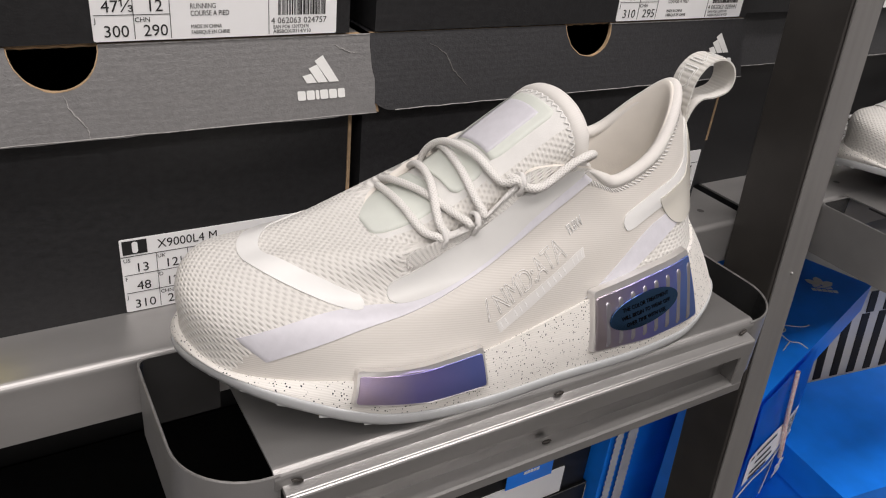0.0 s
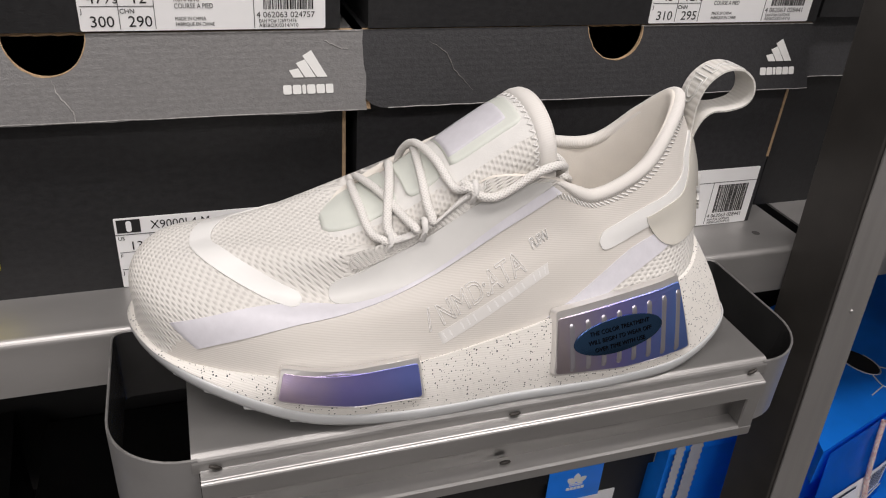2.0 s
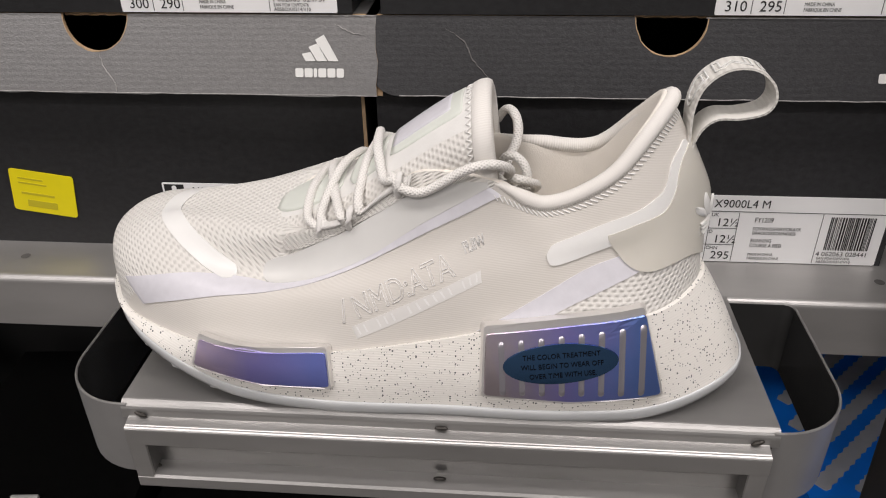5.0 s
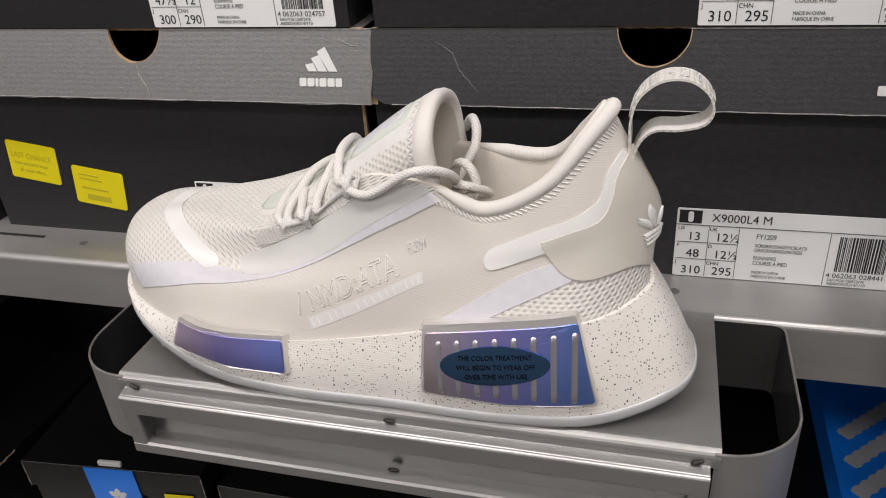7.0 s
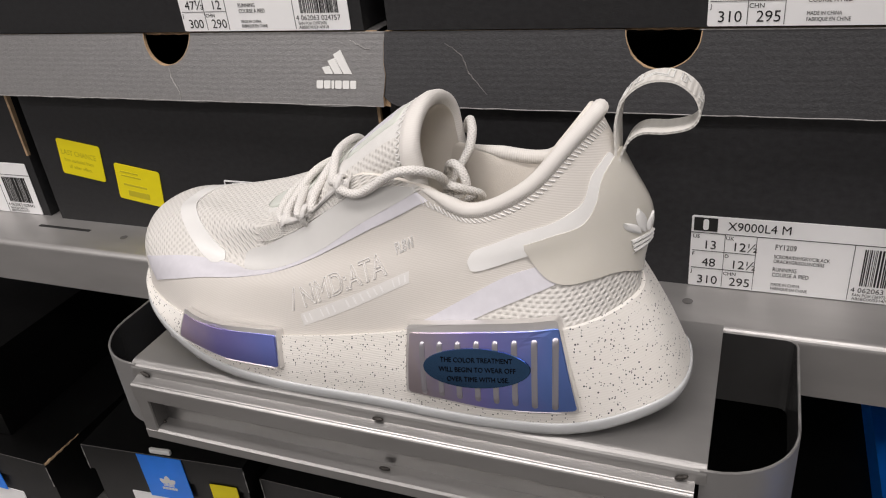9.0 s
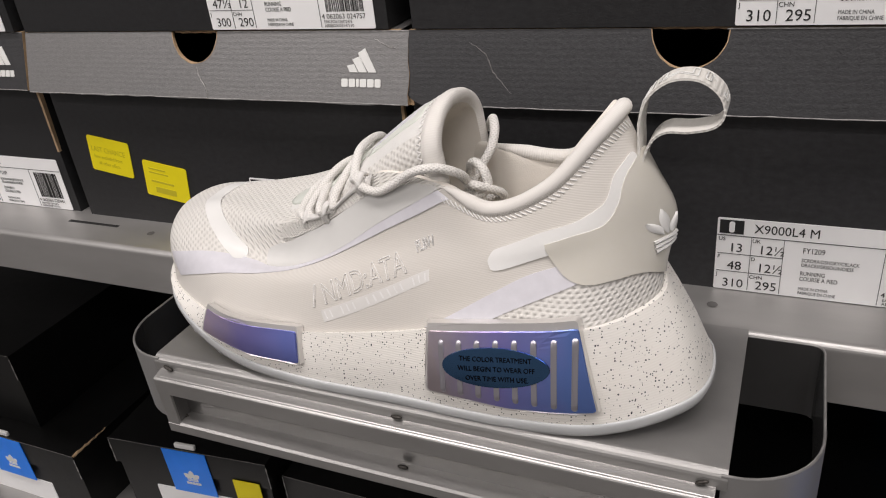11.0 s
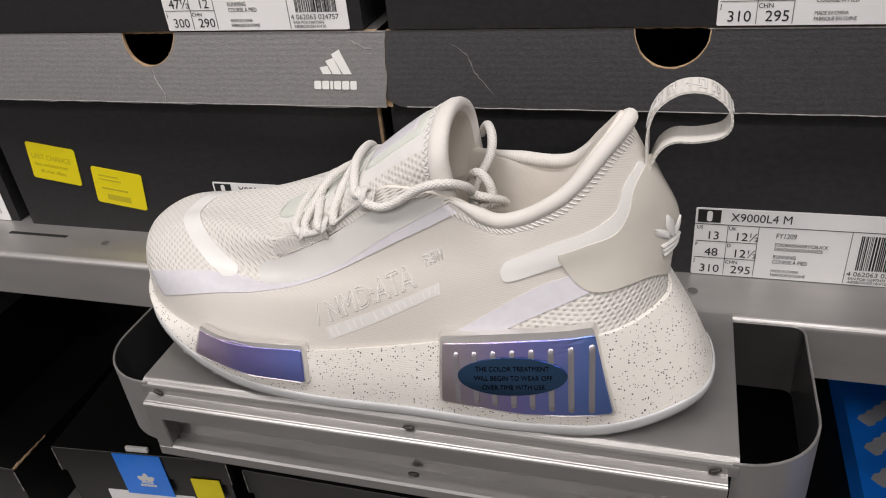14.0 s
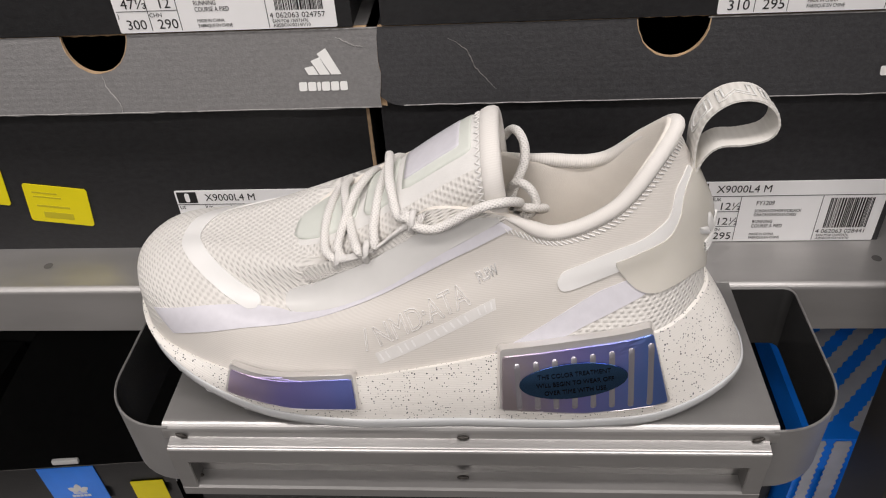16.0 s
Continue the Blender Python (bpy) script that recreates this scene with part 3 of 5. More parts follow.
def strap_box(x0, y, z0, w, h, depth, strap, label, turn=0.0, tag=True):
    """A black box with a broad blue printed strap that carries a pale mark."""
    ob = thing("shoe_box", label, "shoe box", pose(x0, y, z0, 0, 0, turn), "shoe boxes on the lower shelf")
    part("body", tray(0, w, 0, depth, 0, h - 0.004, 0.003), MAT["shaded_gloss_black"], ob)
    lid = part("lid", tray(-0.003, w + 0.003, -0.003, depth + 0.003, h, h - 0.035, 0.0024), MAT["shaded_gloss_black"], ob)
    rng = random.Random(int(1000 * (x0 + 3)))
    for x, z0_, z1_ in ((-0.003, h - 0.036, h - 0.002), (w + 0.003, h - 0.034, h - 0.004)):
        part("worn_corner", sweep([(x, -0.0031, z0_ + (z1_ - z0_) * k / 9) for k in range(10)], lambda t: 0.0002 + 0.0005 * abs(math.sin(7 * t + x * 40)), 5, up=Vector((0, 1, 0))), MAT["worn"], lid, "pale worn corner")
    part("worn_rim", sweep([(-0.003 + (w + 0.006) * k / 30, -0.0031, h + rng.uniform(-0.0002, 0.0001)) for k in range(31)], 0.0003, 5), MAT["crease"], lid, "scuffed upper edge")
    if strap:
        a, b = strap
        bm = outline_plate([(a, h - 0.0006), (b, h - 0.0006), (b + 0.001, h - 0.062), (a + 0.001, h - 0.062)], -0.0042, 0.0008)
        band = part("strap", bm, MAT["blue"], ob, "broad blue printed strap")
        bm = leaf_mark((a + b) / 2 + 0.002, h - 0.040, 0.0125, -0.0046)
        part("strap_mark", bm, MAT["print_white"], band, "white printed mark")
        part("lid_tab", box(a + 0.016, a + 0.042, -0.001, 0.003, h, h + 0.006, 0.0012), MAT["print_white"], lid, "white paper tab")
    if tag:
        a, b = strap
        part("size_label", outline_plate(rounded_rect(a - 0.028, b + 0.022, h - 0.101, h - 0.0635, 0.001, 2), -0.0008, 0.0007), MAT["label"], ob, "white size label")
    return ob


strap_box(-0.508, 0.203, LOW_Z, 0.197, 0.132, 0.22, (0.070, 0.126), "black shoe box with a blue strap, lid closed", 5.0)
worn_box = strap_box(-0.832, 0.190, LOW_Z, 0.262, 0.098, 0.22, (0.112, 0.177), "black shoe box with a blue strap and torn corner")
part("torn_corner", sweep([(0.2655, -0.0032 + 0.004 * k, 0.0985 - 0.0006 * math.sin(2.3 * k)) for k in range(14)], lambda t: 0.0014 * (1 - 0.8 * t) + 0.0006 * abs(math.sin(11 * t)), 6), MAT["kraft"], worn_box, "torn raw cardboard corner")
strap_box(-1.050, 0.215, LOW_Z + 0.0982, 0.40, 0.110, 0.22, None, "plain black shoe box lying on another box", tag=False)
# Added black box; it fills a gap where there is only darkness.
strap_box(-0.300, 0.235, LOW_Z, 0.265, 0.105, 0.21, None, "added black filler box for the dark gap", tag=False)
strap_box(-0.02, 0.195, LOW_Z, 0.280, 0.098, 0.22, None, "plain black shoe box under another box", tag=False)
strap_box(-0.02, 0.195, LOW_Z + 0.0982, 0.280, 0.099, 0.22, (0.170, 0.226), "black shoe box with a blue strap on its lid")
sticker = thing("price_sticker", "yellow price sticker on a black box", "sticker", pose(-0.508, 0.203, LOW_Z, 0, 0, 5.0))
part("paper", outline_plate(rounded_rect(0.154, 0.187, 0.070, 0.103, 0.001, 2), -0.0046, 0.0006), MAT["yellow"], sticker)


def striped_box(x0, y0, z0, w, depth, h, label):
    """A blue box whose lid carries three white bars, run down over the front."""
    ob = thing("shoe_box", label, "shoe box", pose(x0, y0, z0), "shoe boxes on the lower shelf")
    part("body", tray(0, w, 0, depth, 0, h - 0.004, 0.003), MAT["blue"], ob)
    lid = part("lid", tray(-0.003, w + 0.003, -0.003, depth + 0.003, h, h - 0.040, 0.0024), MAT["blue"], ob)
    def serrated(a, b, half, steps):
        """A band from a to b in the plane whose long edges are finely toothed."""
        a, b = Vector(a), Vector(b)
        d = (b - a).normalized()
        n = Vector((-d.y, d.x))
        right = [a.lerp(b, k / steps) + n * (half + (0.0008 if k % 2 else -0.0008)) for k in range(steps + 1)]
        return right + [a.lerp(b, k / steps) - n * (half + (0.0008 if k % 2 else -0.0008)) for k in range(steps, -1, -1)]

    def flat(outline, z):
        bm = bmesh.new()
        lo, hi = [bm.verts.new((*q, z)) for q in outline], [bm.verts.new((*q, z + 0.0006)) for q in outline]
        bm.faces.new(hi)
        for i in range(len(outline)):
            bm.faces.new((lo[i], lo[(i + 1) % len(lo)], hi[(i + 1) % len(lo)], hi[i]))
        bmesh.ops.recalc_face_normals(bm, faces=bm.faces[:])
        return bm

    for c in (-0.030, 0.002, 0.034, 0.066, 0.098):
        a = (max(0.008, 0.008 - c), max(0.008, 0.008 + c) if c > 0 else 0.006)
        t = min(w - 0.010 - a[0], depth - 0.012 - a[1])
        part("lid_stripe", flat(serrated(a, (a[0] + t, a[1] + t), 0.0060, 40), h + 0.0002), MAT["pale_print"], lid, "pale serrated stripe")
    for x, half in ((0.008, 0.0045), (0.026, 0.0065)):
        part("front_stripe", outline_plate([tuple(q) for q in serrated((x, h - 0.002), (x + 0.003, 0.002), half, 60)], -0.0042, 0.0008), MAT["pale_print"], ob, "pale serrated stripe")
    return ob


striped_box(0.2660, 0.178, LOW_Z, 0.155, 0.25, 0.228, "blue shoe box with three white stripes")

# right bay: a blue box with its lid askew and its front flap hanging, a low blue box, two white boxes
blue_low = thing("shoe_box", "bright blue shoe box with closed lid", "shoe box", pose(0.450, 0.030, LOW_Z - 0.03, 0, 0, -8), "shoe boxes on the lower shelf")
part("body", tray(0, 0.33, 0, 0.150, 0, 0.175, 0.003), MAT["blue"], blue_low)
part("lid", tray(-0.003, 0.333, -0.003, 0.153, 0.179, 0.140, 0.0024), MAT["blue"], blue_low, "creased blue lid")
part("printed_mark", leaf_mark(0.27, 0.163, 0.013, -0.0042), MAT["print_white"], blue_low, "white printed mark")
YAW = 16.5
blue_top = thing("shoe_box", "worn blue shoe box with a creased lid and hanging flap", "shoe box", pose(0.300, 0.073, LOW_Z - 0.03, 0, 0, YAW), "shoe boxes on the lower shelf")
TOP = 0.812 - (LOW_Z - 0.03)
part("body", tray(0.034, 0.170, 0.008, 0.066, 0, TOP - 0.004, 0.003), MAT["blue"], blue_top)
hole = [(0.172 + 0.013 * math.cos(radians(a)), 0.052 + 0.020 * math.sin(radians(a))) for a in range(0, 360, 20)]
bm = tray(0.030, 0.36, 0, 0.150, TOP, TOP - 0.036, 0.0024)
for v in bm.verts:
    if v.co.x < 0.1:
        v.co.x += 0.85 * v.co.y
    v.co.z += 0.004 * math.sin(9 * v.co.x)
lid = part("lid", bm, MAT["blue"], blue_top, "creased blue lid set askew")


def lid_top(x):
    return TOP + 0.0004 + 0.004 * (math.sin(9 * 0.36) * x / 0.36)


bm = bmesh.new()
bm.faces.new([bm.verts.new((x, y, lid_top(x) + 0.0006)) for x, y in hole])
part("finger_hole", bm, MAT["rear"], lid, "dark finger hole")
for pts in ([(0.172 + 0.0138 * math.cos(radians(a)), 0.052 + 0.0208 * math.sin(radians(a))) for a in range(150, 390, 20)], [(0.164, 0.033), (0.158, 0.020), (0.163, 0.012), (0.160, 0.002)], [(0.182, 0.037), (0.196, 0.022), (0.206, 0.018)], [(0.158, 0.020), (0.135, 0.018)]):
    line = curve_points([(x, y, lid_top(x) + 0.0003) for x, y in pts], 20)
    part("crease", sweep(line, 0.0007, 5), MAT["pale_card"], lid, "white worn crease")
bm = leaf_mark(0, 0, 0.020, 0)
bmesh.ops.transform(bm, matrix=pose(0.305, 0.040, lid_top(0.305) + 0.0008, 0, 0, -50) @ pose(0, 0, 0, -90, 0, 0), verts=bm.verts[:])
part("printed_mark", bm, MAT["print_white"], lid, "white printed mark")


def flap_point(x, t, out=0.0):
    """A point of the hanging flap: t from 0 at the lid's edge to 1 at its lower end."""
    return (x, -0.004 - out - 0.010 * t - 0.0022 * math.sin(45 * x + 5 * t) * t, TOP + 0.001 - 0.165 * t)


bm = grid([[flap_point(x, k / 14) for k in range(15)] for x in (0.033 + 0.139 * k / 12 for k in range(13))])
bmesh.ops.solidify(bm, geom=bm.faces[:], thickness=0.002)
flap = part("open_flap", bm, MAT["blue"], blue_top, "creased blue flap hanging down", smooth=True)
part("size_label", grid([[flap_point(x, t, 0.0014) for t in (0.40 + 0.21 * k / 6 for k in range(7))] for x in (0.040 + 0.122 * k / 10 for k in range(11))]), MAT["label"], flap, "white size label")
bm = bmesh.new()
for k in range(9):
    x = 0.128 + 0.0034 * k
    grid([[flap_point(q, t, 0.0020) for t in (0.43, 0.5, 0.58)] for q in (x, x + 0.0016)], bm=bm)
for t0, x0, x1 in ((0.42, 0.046, 0.053), (0.43, 0.060, 0.105), (0.49, 0.060, 0.095), (0.54, 0.052, 0.100), (0.58, 0.052, 0.090)):
    grid([[flap_point(q, t, 0.0020) for t in (t0, t0 + 0.018)] for q in (x0, x1)], bm=bm)
part("label_print", bm, MAT["ink"], flap, "black unreadable print")
for pts in ([(0.01, 0.68), (0.06, 0.66), (0.11, 0.67), (0.168, 0.63)], [(0.120, 0.62), (0.125, 0.8), (0.118, 0.98)]):
    part("crease", sweep(curve_points([flap_point(x, t, 0.0010) for x, t in pts], 20), 0.0006, 5), MAT["pale_card"], flap, "white worn crease")
bm = leaf_mark(0.132, TOP - 0.128, 0.014, -0.0180)
part("printed_mark", bm, MAT["print_white"], flap, "white printed mark")
cord = curve_points([flap_point(0.112, 0.0, 0.002), flap_point(0.111, 0.18, 0.004), flap_point(0.115, 0.36, 0.004), flap_point(0.122, 0.55, 0.005), flap_point(0.131, 0.70, 0.005)], 30)
part("cord", braided(cord, 0.0024, 8, 0.9), MAT["cord"], blue_top, "pink and white braided cord", smooth=True)
for z0 in (LOW_Z - 0.03, LOW_Z - 0.03 + 0.1365):
    white = thing("shoe_box", "white shoe box with black slanted stripes", "shoe box", pose(0.577, 0.206, z0, 0, 0, -8), "shoe boxes on the lower shelf")
    part("body", tray(0, 0.34, 0, 0.20, 0, 0.132, 0.003), MAT["pale_card"], white)
    part("lid", tray(-0.003, 0.343, -0.003, 0.203, 0.136, 0.102, 0.0024), MAT["pale_card"], white)
    for k in range(5):
        x = 0.050 + 0.030 * k
        part("stripe", outline_plate([(x, 0.100), (x + 0.013, 0.100), (x + 0.030, 0.004), (x + 0.017, 0.004)], -0.0012, 0.0010), MAT["ink"], white, "black slanted stripe")
        part("stripe", outline_plate([(x - 0.006, 0.136), (x + 0.007, 0.136), (x + 0.013, 0.104), (x, 0.104)], -0.0044, 0.0010), MAT["ink"], white, "black slanted stripe")

# ---- the sneaker ----
# Rings of 17 knots each, from the heel round the outer side to the toe and back along the inner side.
RINGS = {
    "wide": ((0.1318, 0.0564, 1.0218), (0.1277, 0.0247, 1.0214), (0.0943, 0.0053, 1.0141), (0.0528, 0.0010, 1.0115), (0.0015, 0.0015, 1.0115), (-0.0516, -0.0013, 1.0139),
        (-0.0936, 0.0033, 1.0170), (-0.1280, 0.0144, 1.0281), (-0.1514, 0.0359, 1.0328), (-0.1648, 0.0670, 1.0325), (-0.1556, 0.0932, 1.0254), (-0.1279, 0.1081, 1.0177),
        (-0.0849, 0.1090, 1.0117), (-0.0349, 0.1010, 1.0115), (0.0297, 0.0940, 1.0115), (0.0831, 0.0931, 1.0133), (0.1193, 0.0806, 1.0165)),
    "sole_top": ((0.1089, 0.0580, 1.0639), (0.1114, 0.0389, 1.0586), (0.0872, 0.0151, 1.0534), (0.0460, 0.0107, 1.0516), (-0.0020, 0.0080, 1.0412), (-0.0510, 0.0040, 1.0354),
        (-0.0907, 0.0051, 1.0343), (-0.1290, 0.0207, 1.0334), (-0.1547, 0.0395, 1.0348), (-0.1648, 0.0670, 1.0392), (-0.1533, 0.0908, 1.0379), (-0.1245, 0.1047, 1.0385),
        (-0.0827, 0.1058, 1.0389), (-0.0350, 0.0957, 1.0402), (0.0292, 0.0868, 1.0535), (0.0793, 0.0838, 1.0647), (0.0988, 0.0736, 1.0689)),
    "low": ((0.1130, 0.0574, 1.0861), (0.1026, 0.0404, 1.0858), (0.0818, 0.0257, 1.0777), (0.0466, 0.0208, 1.0707), (-0.0002, 0.0168, 1.0624), (-0.0500, 0.0145, 1.0549),
        (-0.0885, 0.0196, 1.0534), (-0.1232, 0.0278, 1.0540), (-0.1508, 0.0434, 1.0565), (-0.1609, 0.0677, 1.0616), (-0.1502, 0.0912, 1.0632), (-0.1219, 0.1045, 1.0585),
        (-0.0816, 0.1026, 1.0533), (-0.0350, 0.1005, 1.0578), (0.0299, 0.0816, 1.0677), (0.0797, 0.0784, 1.0778), (0.1028, 0.0702, 1.0875)),
    "high": ((0.1041, 0.0533, 1.1081), (0.0943, 0.0402, 1.1044), (0.0756, 0.0276, 1.0899), (0.0459, 0.0248, 1.0800), (0.0122, 0.0271, 1.0819), (-0.0326, 0.0256, 1.0696),
        (-0.0717, 0.0329, 1.0568), (-0.1060, 0.0409, 1.0644), (-0.1267, 0.0539, 1.0702), (-0.1332, 0.0670, 1.0701), (-0.1264, 0.0801, 1.0717), (-0.1040, 0.0936, 1.0699),
        (-0.0698, 0.1000, 1.0751), (-0.0261, 0.0975, 1.0848), (0.0301, 0.0828, 1.0896), (0.0734, 0.0745, 1.0898), (0.0985, 0.0629, 1.1049)),
    "edge": ((0.0906, 0.0576, 1.1336), (0.0824, 0.0437, 1.1242), (0.0655, 0.0344, 1.1057), (0.0414, 0.0332, 1.0944), (0.0191, 0.0317, 1.1048), (-0.0112, 0.0342, 1.1062),
        (-0.0338, 0.0335, 1.0888), (-0.0520, 0.0355, 1.0787), (-0.0660, 0.0450, 1.0745), (-0.0765, 0.0660, 1.0755), (-0.0680, 0.0860, 1.0785), (-0.0540, 0.0935, 1.0835),
        (-0.0320, 0.0955, 1.0940), (-0.0070, 0.0925, 1.1045), (0.0335, 0.0805, 1.1031), (0.0637, 0.0810, 1.1013), (0.0815, 0.0710, 1.1206)),
}


def spline(knots, u, closed):
    """Catmull-Rom value at u (in knots)."""
    n = len(knots)
    j = int(math.floor(u))
    if not closed:
        j = max(0, min(n - 2, j))
    f = u - j
    if closed:
        a, b, c, d = (knots[(j + o) % n] for o in (-1, 0, 1, 2))
    else:
        b, c = knots[j], knots[j + 1]
        a = knots[j - 1] if j > 0 else tuple(2 * q - r for q, r in zip(b, c))
        d = knots[j + 2] if j + 2 < n else tuple(2 * r - q for q, r in zip(b, c))
    return tuple(0.5 * (2 * q + (r - p) * f + (2 * p - 5 * q + 4 * r - t) * f * f + (3 * q - p - 3 * r + t) * f ** 3) for p, q, r, t in zip(a, b, c, d))


def upper_at(s, v):
    """A point of the upper: s in knots round the shoe (0 to 17), v from 0 at the sole to 3 at the opening."""
    x, y, z = spline(RINGS["sole_top"], s, True)
    d = math.hypot(x, y - 0.052)
    k = 1 - 0.0016 / d
    return spline([(x * k, 0.052 + (y - 0.052) * k, z - 0.0008)] + [spline(RINGS[r], s, True) for r in ("low", "high", "edge")], v, False)


def sole_at(s, v):
    """A point of the midsole's wall: v from 0 at the outsole to 1 at its top, slightly bulged."""
    a, b = spline(RINGS["wide"], s, True), spline(RINGS["sole_top"], s, True)
    p = [q + (r - q) * v for q, r in zip(a, b)]
    c = (0.01, 0.052)
    d = math.hypot(p[0] - c[0], p[1] - c[1])
    k = 0.0016 * math.sin(math.pi * v) / d
    return (p[0] + (p[0] - c[0]) * k, p[1] + (p[1] - c[1]) * k, p[2])


def surface_normal(at, s, v, e=0.02):
    a, b = Vector(at(s + e, v)) - Vector(at(s - e, v)), Vector(at(s, v + e)) - Vector(at(s, v - e))
    return b.cross(a).normalized()


def lifted(at, s, v, h):
    return Vector(at(s, v)) + surface_normal(at, s, v) * h


def on_side(at, x, z, s, v):
    """The (s, v) at which the outer side of a surface has that x and z, searched from a first guess."""
    for _ in range(12):
        p = at(s, v)
        fx, fz = p[0] - x, p[2] - z
        a, b, e = at(s + 0.01, v), at(s, v + 0.01), 0.01
        j = ((a[0] - p[0]) / e, (b[0] - p[0]) / e, (a[2] - p[2]) / e, (b[2] - p[2]) / e)
        det = j[0] * j[3] - j[1] * j[2]
        if abs(det) < 1e-12:
            break
        s -= max(-0.4, min(0.4, (fx * j[3] - fz * j[1]) / det))
        v -= max(-0.4, min(0.4, (fz * j[0] - fx * j[2]) / det))
    return s, v


def side_point(at, x, z, h, s=3.5, v=0.5):
    s, v = on_side(at, x, z, s, v)
    return lifted(at, s, v, h)


def lerp_knots(knots, u):
    """Piecewise-linear value of rising (key, value) knots."""
    if u <= knots[0][0]:
        return knots[0][1]
    for (a, p), (b, q) in zip(knots, knots[1:]):
        if u <= b:
            return p + (q - p) * (u - a) / (b - a)
    return knots[-1][1]


def metric_uv(bm, made, rows, flat_toe=False):
    """UVs in metres: along each ring from the toe (across the shoe over a flat toe), and up from the sole."""
    layer = bm.loops.layers.uv.new("UVMap")
    n = len(rows[0])
    uv = {}
    up = [0.0] * n
    for i, row in enumerate(rows):
        pts = [Vector(p) for p in row]
        along = [0.0]
        for a, b in zip(pts, pts[1:]):
            along.append(along[-1] + (b - a).length)
        mid = along[n // 2 + 8]
        for j in range(n):
            if i:
                up[j] += (Vector(rows[i][j]) - Vector(rows[i - 1][j])).length
            w = min(1.0, max(0.0, (-0.045 - row[j][0]) / 0.03)) if flat_toe else 0.0
            w = w * w * (3 - 2 * w)
            uv[made[i][j]] = (w * (row[j][1] - 0.067) + (1 - w) * (along[j] - mid), w * (row[j][0] + 0.165 + row[j][2] - 1.04) + (1 - w) * up[j])
    for f in bm.faces:
        for loop in f.loops:
            loop[layer].uv = uv.get(loop.vert, (0, 0))


def ring_sheet(at, s_values, v_values, mats=None):
    """A sheet round the shoe, open at the heel seam so that the UVs run on."""
    bm = bmesh.new()
    rows = [[at(s, v) for s in s_values] for v in v_values]
    made = [[bm.verts.new(p) for p in row] for row in rows]
    for i in range(len(rows) - 1):
        for j in range(len(s_values) - 1):
            f = bm.faces.new((made[i][j], made[i][j + 1], made[i + 1][j + 1], made[i + 1][j]))
            f.smooth = True
            if mats:
                f.material_index = mats((s_values[j] + s_values[j + 1]) / 2, (v_values[i] + v_values[i + 1]) / 2)
    metric_uv(bm, made, rows, mats is not None)
    bmesh.ops.remove_doubles(bm, verts=bm.verts[:], dist=1e-6)
    return bm


def strip(at, edge_a, edge_b, height, along=40, across=8, mat=0, caps=None):
    """A thin overlay between two edges given in (s, v), with skirts down to the surface; caps rounds its ends."""
    a, b = curve_points([(*p, 0) for p in edge_a], along), curve_points([(*p, 0) for p in edge_b], along)
    if caps:
        la, lb = curve_points([(*p, 0) for p in edge_a], 601), curve_points([(*p, 0) for p in edge_b], 601)
        a, b = [], []
        for i in range(along):
            t = 0.5 - 0.5 * math.cos(math.pi * i / (along - 1))
            p, q = la[round(600 * t)], lb[round(600 * t)]
            k = 1.0
            for reach, c in ((t, caps[0]), (1 - t, caps[1])):
                if reach < c:
                    k = min(k, math.sqrt(max(0.0004, 1 - (1 - reach / c) ** 2)))
            mid = (p + q) / 2
            a.append(mid + (p - mid) * k)
            b.append(mid + (q - mid) * k)
    rows = []
    for i, (p, q) in enumerate(zip(a, b)):
        row = []
        for k in range(-1, across + 2):
            w = min(max(k / across, 0), 1)
            s, v = p.x + (q.x - p.x) * w, p.y + (q.y - p.y) * w
            rim = k in (-1, across + 1) or i in (0, along - 1)
            row.append(lifted(at, s, v, -0.0004 if rim else height))
        rows.append(row)
    bm = grid(rows)
    layer = bm.loops.layers.uv.new("UVMap")
    bm.verts.index_update()
    run = [0.0]
    for p, q in zip(rows, rows[1:]):
        run.append(run[-1] + (q[across // 2] - p[across // 2]).length)
    for f in bm.faces:
        for loop in f.loops:
            i, k = divmod(loop.vert.index, across + 3)
            loop[layer].uv = (run[i], (rows[i][k] - rows[i][0]).length)
    bmesh.ops.recalc_face_normals(bm, faces=bm.faces[:])
    return bm


